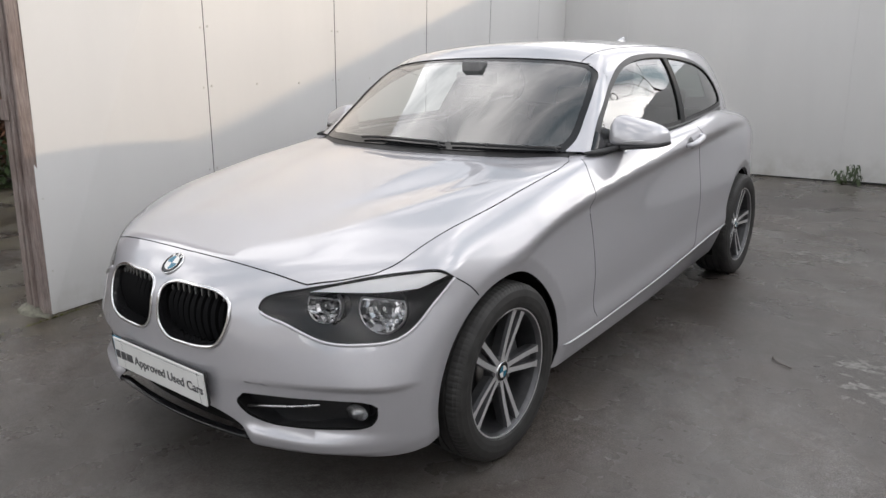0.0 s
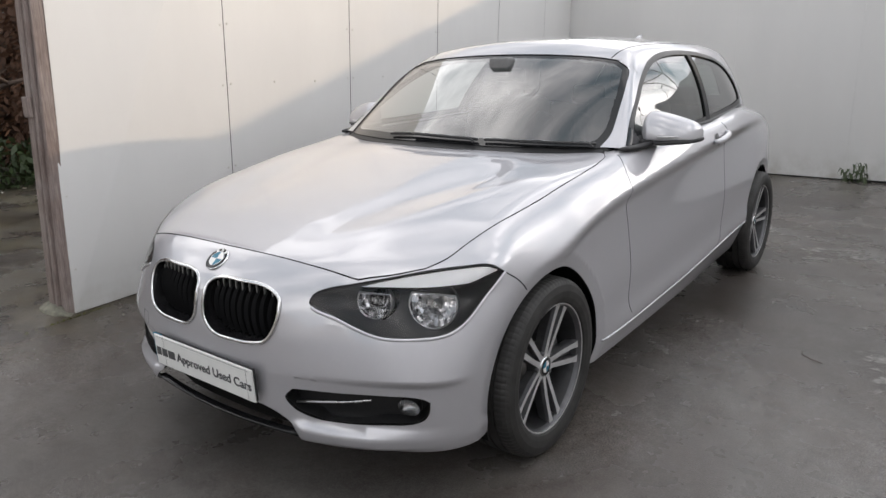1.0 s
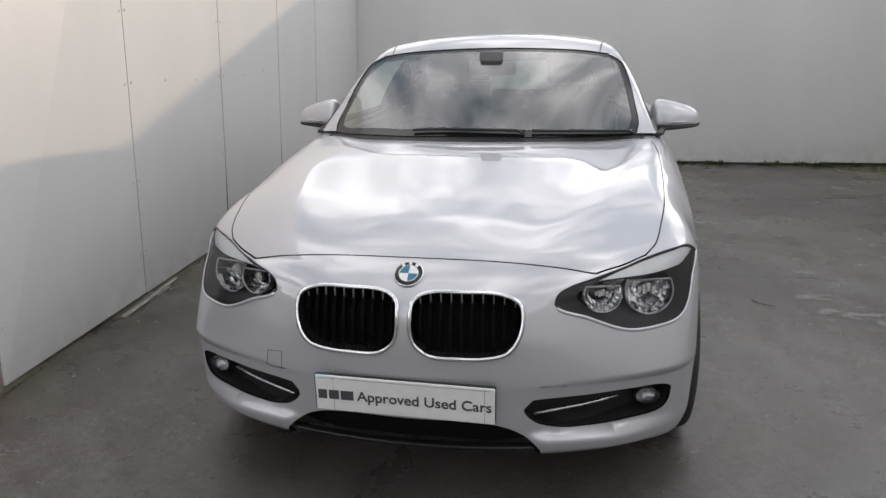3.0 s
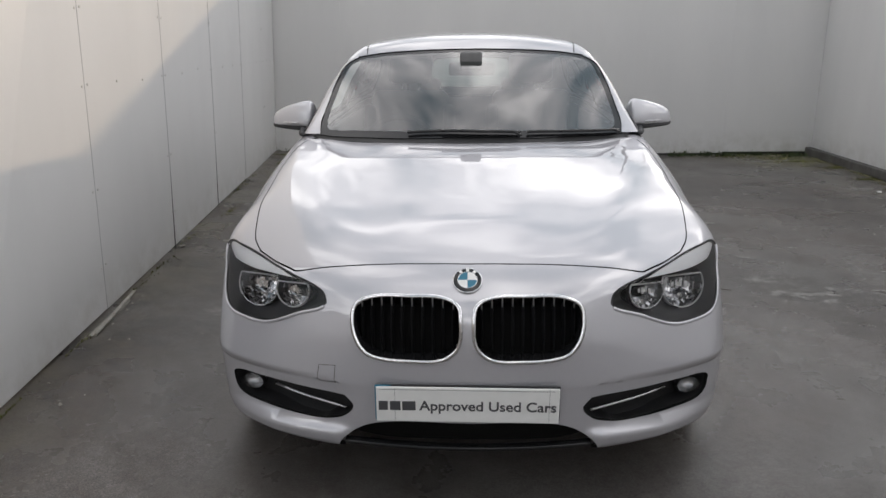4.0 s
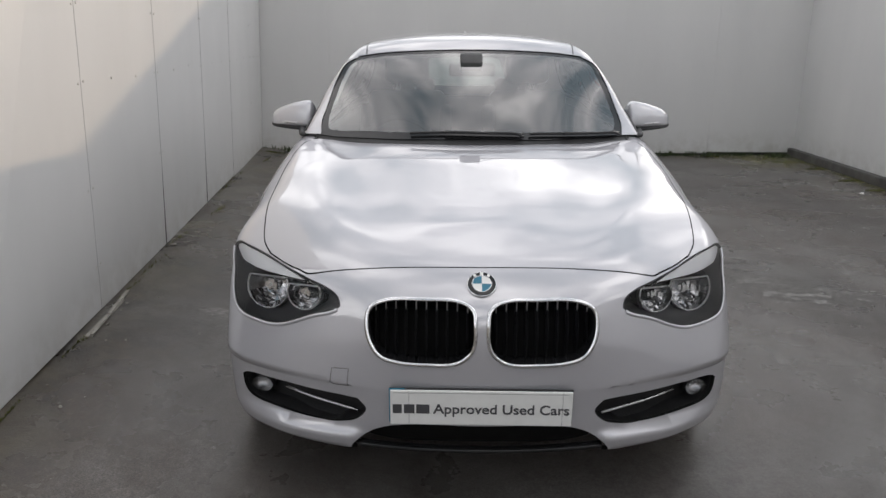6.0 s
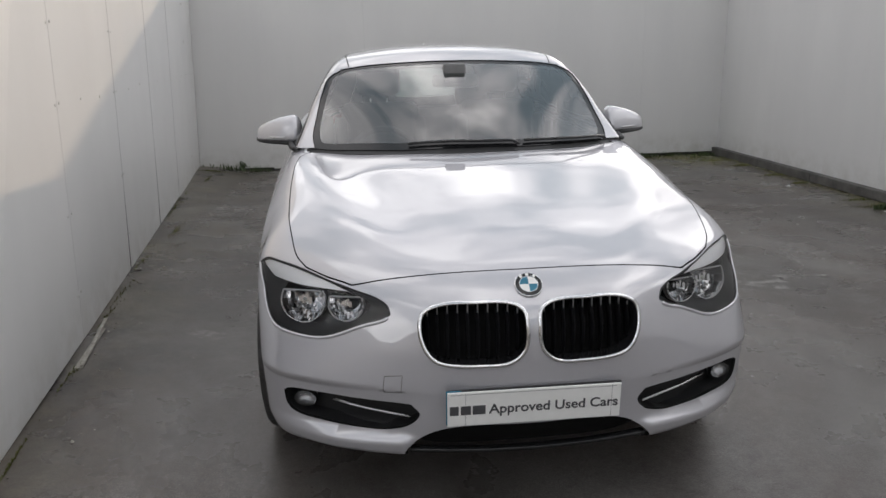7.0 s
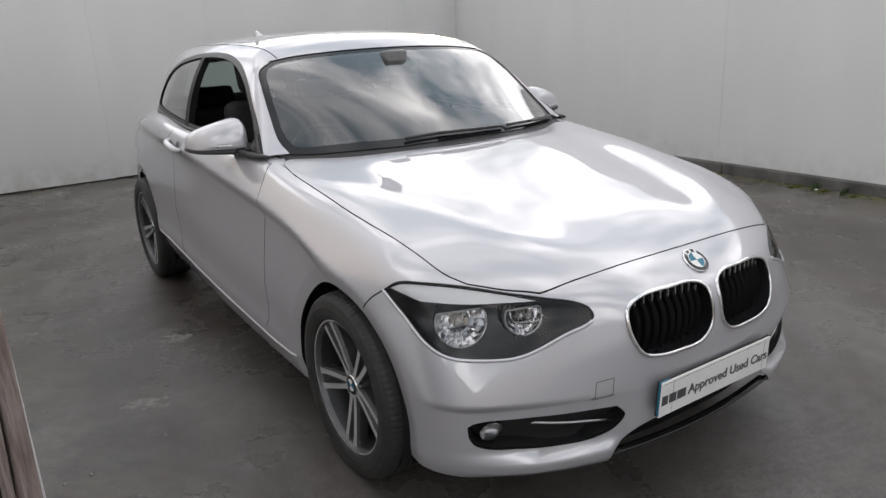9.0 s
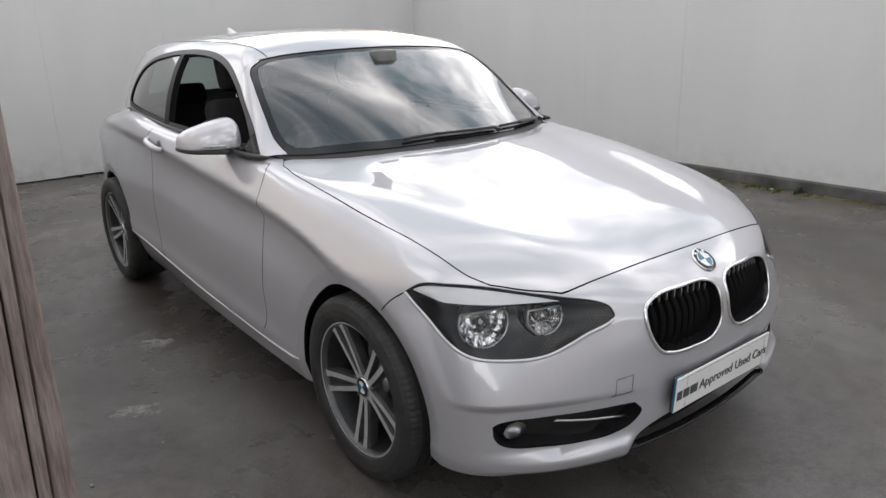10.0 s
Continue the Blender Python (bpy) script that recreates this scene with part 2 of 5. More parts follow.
ASPHALT = asf.m
CHALK = plain("scuffed_pale_mark", (0.25, 0.241, 0.228), 0.8, var=0.35, scale=40.0)
SCREW = plain("zinc_screw", (0.62, 0.61, 0.58), 0.45, 0.5)
LEAF = plain("leaf_green", (0.055, 0.080, 0.032), 0.55, var=0.5, scale=3.0)
IVY = plain("dark_ivy", (0.035, 0.055, 0.02), 0.5, var=0.6, scale=2.0)
RUST = plain("russet_leaf", (0.105, 0.055, 0.034), 0.7, var=0.5, scale=3.0)
BARK = plain("brown_bark", (0.085, 0.06, 0.048), 0.9, var=0.4, scale=9.0, bump=0.01)
MOSS = plain("moss_tuft", (0.105, 0.115, 0.022), 0.9, var=0.5, scale=20.0)
DEBRIS = plain("pale_litter", (0.30, 0.285, 0.25), 0.7, var=0.3, scale=30.0)


# ---- mesh helpers ----
def put(name, verts, faces, mats, parent=None, smooth=False, vnormals=None, slots=None, label=""):
    me = bpy.data.meshes.new(name)
    me.from_pydata([tuple(v) for v in verts], [], [tuple(int(i) for i in f) for f in faces])
    for m in mats if isinstance(mats, (list, tuple)) else [mats]:
        me.materials.append(m)
    if slots is not None:
        me.polygons.foreach_set("material_index", np.asarray(slots, np.int32))
    if smooth:
        me.polygons.foreach_set("use_smooth", np.ones(len(me.polygons), bool))
    me.update()
    if vnormals is not None:
        me.normals_split_custom_set_from_vertices([tuple(n) for n in vnormals])
    ob = new(name, me)
    if parent is not None:
        ob.parent = parent
    if label:
        tagged(ob, label)
    return ob


def part(name, bm, mats, parent=None, label="", smooth=False, sharp=35):
    me = bpy.data.meshes.new(name)
    bmesh.ops.recalc_face_normals(bm, faces=bm.faces)
    if smooth:
        for f in bm.faces:
            f.smooth = True
        for e in bm.edges:
            e.smooth = len(e.link_faces) != 2 or e.calc_face_angle(0) < radians(sharp)
    bm.to_mesh(me)
    bm.free()
    for m in mats if isinstance(mats, (list, tuple)) else [mats]:
        me.materials.append(m)
    ob = new(name, me)
    if parent is not None:
        ob.parent = parent
    if label:
        tagged(ob, label)
    return ob


def thing(name, label, category, group="", kind="", at=(0, 0, 0)):
    e = new(name)
    e.location = at
    return tagged(e, label, category, group, kind)


def box(bm, x0, x1, y0, y1, z0, z1, bevel=0.0, m=None, seg=2):
    g = bmesh.ops.create_cube(bm, size=1.0)
    vs = g["verts"]
    for v in vs:
        v.co = Vector(((x0 + x1) / 2 + v.co.x * (x1 - x0), (y0 + y1) / 2 + v.co.y * (y1 - y0), (z0 + z1) / 2 + v.co.z * (z1 - z0)))
    if bevel:
        r = bmesh.ops.bevel(bm, geom=list({e for v in vs for e in v.link_edges}), offset=bevel, segments=seg, affect="EDGES", profile=0.5)
        vs = list({v for f in r["faces"] for v in f.verts} | {v for v in vs if v.is_valid})
    if m is not None:
        bmesh.ops.transform(bm, matrix=m, verts=vs)
    return vs


def tube(name, pts, radius, mat, parent=None, closed=False, sides=8, flat=1.0, label="", ends=True, up=None):
    """A swept bar along points; radius may be a list."""
    p = np.asarray(pts, float)
    n = len(p)
    rad = np.full(n, radius) if np.isscalar(radius) else np.asarray(radius, float)
    tan = np.roll(p, -1, 0) - np.roll(p, 1, 0) if closed else np.gradient(p, axis=0)
    tan /= np.linalg.norm(tan, axis=1)[:, None]
    ref = np.array((0, 0, 1.0)) if up is None else np.asarray(up, float)
    v, f = [], []
    for i in range(n):
        r = ref if ref.ndim == 1 else ref[i]
        a = np.cross(tan[i], r)
        if np.linalg.norm(a) < 1e-3:
            a = np.cross(tan[i], (1.0, 0, 0))
        a /= np.linalg.norm(a)
        b = np.cross(a, tan[i])
        for k in range(sides):
            w = 2 * np.pi * (k + 0.5) / sides
            v.append(p[i] + rad[i] * (np.cos(w) * a + flat * np.sin(w) * b))
    for i in range(n if closed else n - 1):
        for k in range(sides):
            j, l = (i + 1) % n, (k + 1) % sides
            f.append((i * sides + k, i * sides + l, j * sides + l, j * sides + k))
    if not closed and ends:
        f += [tuple(range(sides))[::-1], tuple((n - 1) * sides + k for k in range(sides))]
    return put(name, v, f, mat, parent, smooth=True, label=label)


def lathe(name, profile, mat, parent=None, segs=48, axis="x", at=(0, 0, 0), label="", slots=None, turn=None):
    """Profile of (along, radius), turned round an axis."""
    v, f, s = [], [], []
    n = len(profile)
    for i in range(segs):
        w = 2 * math.pi * i / segs
        for a, r in profile:
            q = {"x": (a, r * math.cos(w), r * math.sin(w)), "y": (r * math.sin(w), a, r * math.cos(w)), "z": (r * math.cos(w), r * math.sin(w), a)}[axis]
            v.append(Vector(q))
    for i in range(segs):
        for k in range(n - 1):
            j = (i + 1) % segs
            f.append((i * n + k, j * n + k, j * n + k + 1, i * n + k + 1))
            if slots:
                s.append(slots[k])
    if turn is not None:
        v = [turn @ q for q in v]
    v = [q + Vector(at) for q in v]
    return put(name, v, f, mat, parent, smooth=True, slots=s or None, label=label)


# ---- the yard ----
EDGE_A, EDGE_B = Vector((-1.738, -0.375, 0)), Vector((-2.53, 6.56, 0))
WALL_TOP = 2.56


def ground_z(x, y):
    xw = -1.755 - 0.118 * y
    near = np.clip((xw + 0.75 - x) / 0.75, 0, 1.2) * np.clip((y + 3) / 1.5, 0, 1) * np.clip((8.5 - y) / 1.5, 0, 1)
    z = 0.075 * near * near * (3 - 2 * np.minimum(near, 1))
    return z + 0.004 * np.sin(1.7 * x + 0.6) * np.sin(1.3 * y)


gx = np.unique(np.concatenate([-np.geomspace(6, 420, 18), np.arange(-6, 6.01, 0.14), np.geomspace(6.2, 420, 18)]))
gy = np.unique(np.concatenate([-np.geomspace(5, 420, 18), np.arange(-5, 8.01, 0.14), np.geomspace(8.2, 420, 18)]))
X, Y = np.meshgrid(gx, gy, indexing="ij")
Z = ground_z(X, Y) * ((abs(X) < 6) & (abs(Y) < 9))
ny = len(gy)
quads = [(i * ny + j, (i + 1) * ny + j, (i + 1) * ny + j + 1, i * ny + j + 1) for i in range(len(gx) - 1) for j in range(ny - 1)]
tagged(put("ground", np.stack([X, Y, Z], -1).reshape(-1, 3), quads, ASPHALT, smooth=True), "dark damp asphalt yard with moss along the walls", "ground", kind="structure")


def panel_wall(name, a, b, seams, label, top=WALL_TOP, gap=0.005, base=0.03, thick=0.012, side=1, screws=True, back=0.10, lean=0.0):
    """A wall of upright sheets before a solid black box; a to b along its face, side = +1: face towards the left of
    a->b.
    """
    a, b = Vector(a), Vector(b)
    run = (b - a).length
    u = (b - a) / run
    nrm = Vector((-u.y, u.x, 0)) * side
    root = thing(name, label, "wall", kind="structure")
    m = Matrix(((u.x, nrm.x, 0, a.x), (u.y, nrm.y, 0, a.y), (0, 0, 1, 0), (0, 0, 0, 1)))

    def tip(s_, z):
        """How far the face hangs into the yard: the wall twists from upright at its free end."""
        return lean * z * min(max(s_ / 1.15, 0), 1)

    # black box puts the shade under and between the sheets into its colour
    bm = bmesh.new()
    box(bm, 0.08 if name == "wall_left" else -0.10, run + 0.10, -back, -thick - 0.002, -0.03, top - 0.01)
    shade_core = part("shade_core", bm, BLACK, root)
    shade_core.matrix_local = m
    cuts = [0.0, *seams, run + {"wall_back": 0.012, "wall_left": -0.016}.get(name, 0)]
    rnd = random.Random(name)
    for i in range(len(cuts) - 1):
        bm = bmesh.new()
        lo = base + rnd.uniform(-0.012, 0.012)
        box(bm, cuts[i] + gap / 2, cuts[i + 1] - gap / 2, -thick, 0.0, lo, top, bevel=0.0015 if lean else 0.0006, seg=1)
        if i in (1, 2) and name == "wall_left":
            bmesh.ops.bisect_plane(bm, geom=bm.verts[:] + bm.edges[:] + bm.faces[:], plane_co=(0, 0, 0.64), plane_no=(0, 0, 1))
            for v in bm.verts:
                if v.co.z < 0.3 and v.co.x > cuts[i + 1] - 0.1:
                    v.co.x -= 0.020
        for v in bm.verts:
            if i == 0 and v.co.x < 0.1 and lean:
                v.co.x += 0.033 * v.co.z
            v.co.y += tip(v.co.x, v.co.z)
        p = part("panel", bm, WALL, root)
        p.matrix_local = m @ pose(0, rnd.uniform(-1, 1) * (0.0006 if lean else 0.0003), 0, 0, 0, rnd.uniform(-1, 1) * 0.02)
        if lean and 0 < i:
            # dark strip stands in for the open joint's shade, wider where a sheet shrank from its neighbour
            bm = bmesh.new()
            box(bm, cuts[i] - gap / 2, cuts[i] + gap / 2, -thick, -0.0015, lo, top)
            if i in (2, 3):
                bmesh.ops.bisect_plane(bm, geom=bm.verts[:] + bm.edges[:] + bm.faces[:], plane_co=(0, 0, 0.64), plane_no=(0, 0, 1))
            for v in bm.verts:
                if i in (2, 3) and v.co.z < 0.3 and v.co.x < cuts[i]:
                    v.co.x -= 0.020
                v.co.y += tip(v.co.x, v.co.z)
            part("joint_shade", bm, VOID, root).matrix_local = m
    if screws:
        sm = None
        for i in range(len(cuts) - 1):
            wide_ = cuts[i + 1] - cuts[i]
            spots = [(cuts[i] + 0.03, z) for z in (0.32, 0.70, 1.21, 1.56, 1.95, 2.3)] + [(cuts[i + 1] - 0.03, z) for z in (0.32, 0.70, 1.21, 1.56, 1.95, 2.3)]
            spots += [(cuts[i] + wide_ * k / 3.0, 1.21 + rnd.uniform(-0.01, 0.01)) for k in (1, 2)]
            for s_, z in spots:
                if sm is None:
                    bm = bmesh.new()
                    bmesh.ops.create_cone(bm, cap_ends=True, segments=10, radius1=0.008, radius2=0.005, depth=0.005)
                    bmesh.ops.rotate(bm, verts=bm.verts, matrix=Matrix.Rotation(radians(-90), 3, "X"))
                    o = part("screw", bm, SCREW, root)
                    sm = o.data
                else:
                    o = new("screw", sm)
                    o.parent = root
                o.matrix_local = m @ pose(s_ + rnd.uniform(-0.006, 0.006) + (0.033 * z if s_ < 0.1 else 0), 0.002 + tip(s_, z), z + rnd.uniform(-0.008, 0.008))
    return root, m


panel_wall("wall_left", EDGE_A, EDGE_B, (1.15, 2.385, 3.67, 4.90, 6.12), "white painted sheet wall with screwed seams, grimy at its foot", side=-1, base=0.082, gap=0.0055, lean=0.040)
panel_wall("wall_back", (-2.53, 6.56, 0), (4.27, 6.56, 0), (0.91, 2.125, 3.345, 4.56, 5.70), "white sheet wall closing the yard, green at its foot", side=-1, screws=False, base=0.025, gap=0.0008)
panel_wall("wall_right", (4.27, 6.56, 0), (4.27, -11.0, 0), (0.64, 1.86, 3.11, 4.31, 5.53, 6.75, 7.97, 9.19, 10.41, 11.63, 12.85, 14.07, 15.29, 16.51), "white sheet wall on a dark kerb board", top=2.72, side=-1, screws=False, base=0.02, gap=0.0008)

# unseen plain plastered wall, added to close the yard far behind
bm = bmesh.new()
box(bm, -16, 16, -11.3, -11.0, 0, 2.56, bevel=0.02)
PLASTER = plain("grey_plaster", (0.34, 0.335, 0.325), 0.9, var=0.15, scale=3.0, bump=0.004)
tagged(part("wall_front", bm, PLASTER), "added plain grey plastered wall across the yard, out of view", "wall", kind="structure")
# another unseen wall, added to close the side; it hides the low sky
bm = bmesh.new()
box(bm, -9.6, -9.3, -11.0, 14.0, 0, 2.56, bevel=0.02)
tagged(part("wall_side", bm, PLASTER), "added plain grey plastered wall behind the hedge, out of view", "wall", kind="structure")

# timber at the open end of the wall: two boards and a packing strip
post = thing("timber_post", "weathered brown timber post capping the wall's end", "post", at=(0, 0, 0))
for x0, x1, y0, y1, top, nm in ((-1.856, -1.801, -0.435, -0.360, 2.56, "post_board"), (-1.797, -1.7745, -0.43, -0.358, 2.56, "post_board"), (-1.7725, -1.738, -0.412, -0.352, 2.56, "packing_strip")):
    bm = bmesh.new()
    box(bm, x0, x1, y0, y1, 0.045, top, bevel=0.005)
    for v in bm.verts:
        v.co.x += (0.012 if v.co.x > -1.75 else 0.036) * (v.co.z - 1.0)
        v.co.y += 0.033 * v.co.z
    part(nm, bm, TIMBER, post)
bm = bmesh.new()
box(bm, -1.855, -1.79, -0.415, -0.393, 1.10, 1.20, bevel=0.006)
part("batten", bm, TIMBER, post)

# kerb board along the right-hand wall
for k in range(5):
    bm = bmesh.new()
    y1 = 6.54 - 2.2 * k
    box(bm, 4.185, 4.262, y1 - 2.19, y1, 0.0, 0.095, bevel=0.008)
    tagged(part("kerb_board", bm, KERB), "dark stained kerb board at the foot of the wall", "kerb", "kerb boards", "structure")


# ---- the car's body as smooth functions (half car, x >= 0; front axle at y = 0, nose towards -y) ----
def curve(*keys):
    xs, ys = np.array(keys, float).T
    m = np.gradient(ys, xs)

    def f(q):
        q = np.clip(np.asarray(q, float), xs[0], xs[-1])
        i = np.clip(np.searchsorted(xs, q) - 1, 0, len(xs) - 2)
        h = xs[i + 1] - xs[i]
        u = (q - xs[i]) / h
        return ((1 + 2 * u) * (1 - u) ** 2 * ys[i] + u * (1 - u) ** 2 * h * m[i]
                + u * u * (3 - 2 * u) * ys[i + 1] + u * u * (u - 1) * h * m[i + 1])
    return f


def smax(a, b, k):
    h = np.maximum(k - np.abs(a - b), 0) / k
    return np.maximum(a, b) + h * h * k / 4


def step(a, b, q):
    u = np.clip((q - a) / (b - a), 0, 1)
    return u * u * (3 - 2 * u)


def bell(q, c, w):
    return np.exp(-((q - c) / w) ** 2)


NOSE = curve((.16, -.70), (.2, -.735), (.25, -.758), (.31, -.768), (.38, -.772), (.45, -.776), (.5, -.776), (.58, -.772), (.66, -.753), (.7, -.731), (.74, -.695), (.78, -.645), (.84, -.52), (.95, -.2))
HOOD = curve((-.8, .69), (-.64, .778), (-.5, .822), (-.3, .862), (0, .908), (.3, .952), (.45, .97), (.7, .985), (1.0, .99), (1.7, 1.005), (2.4, 1.042), (2.7, 1.035), (3.0, 1.0), (3.3, .955), (3.6, .91))
FALL = curve((-.8, .085), (-.45, .074), (-.31, .044), (-.14, .026), (.14, .016), (.5, .010), (.8, .004), (1.2, .0), (3.6, 0))
WIDE = curve((-.8, .80), (-.45, .83), (-.2, .858), (0, .868), (.4, .868), (.8, .872), (1.4, .878), (2.0, .880), (2.5, .879), (2.75, .866), (3.0, .828), (3.25, .765), (3.5, .68), (3.7, .60))
LINE = curve((-.4, .718), (-.25, .705), (-.1, .710), (.05, .737), (.2, .776), (.36, .810), (.58, .842), (.82, .866), (1.2, .900), (1.5, .926), (1.88, .955), (2.3, .975), (2.6, .978), (3.2, .960), (3.6, .95))
SILL = curve((-.5, .25), (.3, .285), (1.2, .325), (2.3, .40), (3.6, .42))
TAIL = curve((.2, 3.44), (.35, 3.53), (.5, 3.55), (.7, 3.53), (.85, 3.50), (1.0, 3.47), (1.15, 3.43), (1.3, 3.38), (1.45, 3.3))
ROOF = curve((.6, 1.20), (.9, 1.320), (1.08, 1.380), (1.2, 1.408), (1.4, 1.433), (1.65, 1.445), (2.0, 1.445), (2.5, 1.425), (3.0, 1.380), (3.5, 1.30))
SIDEG = curve((.9, .835), (1.0, .803), (1.1, .768), (1.2, .722), (1.3, .66), (1.36, .61), (1.45, .5))


def side_width(y, z):
    zl, zs = LINE(y), SILL(y)
    w = WIDE(y)
    fade = step(-.08, .30, y) * (1 - .5 * step(2.5, 3.1, y))
    soft = .006 + .047 * (1 - step(-.32, .02, y))
    up = (z - zl + np.hypot(z - zl, soft)) / 2
    dn = (zl - z + np.hypot(z - zl, soft)) / 2
    out = w - .9 * up ** 2 - (.33 + .26 * step(-.55, .15, y) * step(2.4, 1.5, y)) * up - fade * .026 * step(0, .07, dn) + fade * .024 * step(.08, .38, dn)
    out = out - 1.5 * np.maximum(z - .80, 0) ** 2 * step(1.9, 2.8, y)
    low = np.maximum(zs - z, 0)
    out = out + .010 * bell(z, zs + .02, .05) * step(.3, .6, y) - .22 * low - .8 * low ** 2
    for yc in (0.0, 2.69):
        r = np.hypot(y - yc, z - .312)
        out = out + (- .26 * (np.hypot(np.maximum(.406 - r, 0), .003) - .003)) * step(.05, .3, z)
    return out - .05 * np.maximum(.45 - z, 0) * step(.2, -.5, y)


def front_y(x, z):
    sweep = (.70 + .42 * (np.clip((z - .435) / .285, 0, 1) * .75 + .25 * step(.42, .72, z))) * .25 * (np.abs(x) / .7) ** 2.5 * (1 - .14 * step(.66, .755, z))
    dent = .004 * bell(x, .50, .16) * bell(z, .58, .075) + .006 * bell(x, .40, .085) * bell(z, .635, .05)
    puff = .012 * bell(x, .18, .17) * bell(z, .61, .11)
    tuck = .015 * step(.442, .430, z) * step(.24, .42, x)
    ledge = .034 * step(.302, .262, z) * step(.200, .232, z) * step(.33, .40, x) * step(.84, .58, x)
    return NOSE(z) + sweep + dent - puff + tuck - ledge


def hood_z(x, y):
    ax = np.abs(x)
    # crowned middle that ends in a crease, then a fuller shoulder
    edge = .395 + .27 * y
    crown = -smax(-ax, -edge, .06) / edge
    rise = (.010 - .082 * edge / 2.3 * crown ** 2.3) * step(-.64, -.40, y) * step(.75, .45, y) - .004
    rib = .013 * bell(ax, .60 + .29 * y, .115) * step(-.66, -.38, y) * step(.50, .0, y)
    return HOOD(y) - FALL(y) * (ax / .7) ** 3.2 + rise + rib


def lower_f(x, y, z):
    x = np.abs(x)
    side = x - side_width(y, z)
    top = z - hood_z(x, y)
    k = .028 + .035 * step(.75, .25, y) + .11 * step(2.2, 2.9, y)
    f = smax(side, top, k)
    f = smax(f, front_y(x, z) - y, .055 + .04 * step(.3, .7, x))
    return smax(f, y - TAIL(z) + .30 * (x / .75) ** 4 * .6, .10)


def screen_y(x, z):
    ax = np.abs(x)
    return .43 + (z - .985) / .623 + (.52 - .22 * step(1.0, 1.36, z)) * (x * x - 1.6 * np.maximum(ax - .62, 0) ** 2) + .45 * (z - .985) ** 2


def roof_z(x, y):
    return ROOF(y) - .050 * (np.abs(x) / .58) ** 2.3


def glass_x(y, z):
    return SIDEG(z) - .012 - .025 * step(1.7, 2.6, y) - .28 * np.clip((y - 2.3) / 1.1, 0, 1) ** 1.8 - .010 * step(1.2, .6, y) - .018 * step(1.55, 1.0, y) * step(.99, 1.12, z)


def upper_f(x, y, z):
    x = np.abs(x)
    f = smax(x - glass_x(y, z), z - roof_z(x, y), .034)
    f = smax(f, (screen_y(x, z) - y) * .5, .03)
    return smax(f, (y - TAIL(z) + .25 * (x / .7) ** 2.5 * .5) * .9, .05)


def body_f(x, y, z):
    x = np.abs(x)
    return np.minimum(lower_f(x, y, z), upper_f(x, y, z))


def cast(f, o, d, a, b, n=42):
    """Where rays o + t d leave the body, between t = a (inside) and t = b (outside)."""
    a = np.full(len(o), a, float)
    b = np.full(len(o), b, float)
    for _ in range(n):
        m = (a + b) / 2
        p = o + m[:, None] * d
        inside = f(*p.T) < 0
        a, b = np.where(inside, m, a), np.where(inside, b, m)
    return o + a[:, None] * d


def normals(f, p, e=2e-3):
    g = np.stack([f(*(p + s).T) - f(*(p - s).T) for s in np.eye(3) * e], 1)
    return g / np.maximum(np.linalg.norm(g, axis=1), 1e-9)[:, None]


SPINE_Y, SPINE_Z, RAD = .25, .55, .9


def to_dom(p):
    """A point of the lower body as (along, up) on the wrapped sheet."""
    x, y, z = np.asarray(p, float).T
    back = y >= SPINE_Y
    flat = np.where(back, np.abs(x), np.hypot(x, y - SPINE_Y))
    s = np.where(back, y - SPINE_Y, -np.arctan2(SPINE_Y - y, np.abs(x)) * RAD)
    return np.stack([s, np.arctan2(z - SPINE_Z, flat) * RAD], 1)


def from_dom(q):
    s, e = np.asarray(q, float).T
    e = e / RAD
    th = np.clip(-s / RAD, 0, np.pi / 2)
    o = np.stack([0 * s, SPINE_Y + np.maximum(s, 0), 0 * s + SPINE_Z], 1)
    d = np.stack([np.cos(th) * np.cos(e), -np.sin(th) * np.cos(e), np.sin(e)], 1)
    return cast(lower_f, o, d, .05, 2.2)


# ---- panels cut out of the body's surface ----
from mathutils.geometry import delaunay_2d_cdt


def resample(p, h, closed):
    p = np.asarray(p, float)
    if closed:
        p = np.vstack([p, p[:1]])
    out = []
    for a, b in zip(p[:-1], p[1:]):
        n = max(1, int(math.ceil(np.linalg.norm(b - a) / h)))
        out += [a + (b - a) * i / n for i in range(n)]
    if not closed:
        out.append(p[-1])
    return np.array(out)


def bend(p, closed=True, sharp=(), n=8):
    """A smooth line through points; it breaks at the sharp ones."""
    p = np.asarray(p, float)
    m = len(p)
    out = []
    for i in range(m if closed else m - 1):
        a, b = p[i], p[(i + 1) % m]
        za = p[(i - 1) % m] if closed or i else a
        zb = p[(i + 2) % m] if closed or i + 2 < m else b
        l = np.linalg.norm(b - a)
        la, lb = np.linalg.norm(a - za), np.linalg.norm(zb - b)
        ta = (b - a) if i in sharp or la < 1e-9 else ((a - za) / la * l + (b - a)) / 2
        tb = (b - a) if (i + 1) % m in sharp or lb < 1e-9 else ((zb - b) / lb * l + (b - a)) / 2
        for k in range(n):
            u = k / n
            out.append((1 + 2 * u) * (1 - u) ** 2 * a + u * (1 - u) ** 2 * ta + u * u * (3 - 2 * u) * b + u * u * (u - 1) * tb)
    if not closed:
        out.append(p[-1])
    return np.array(out)


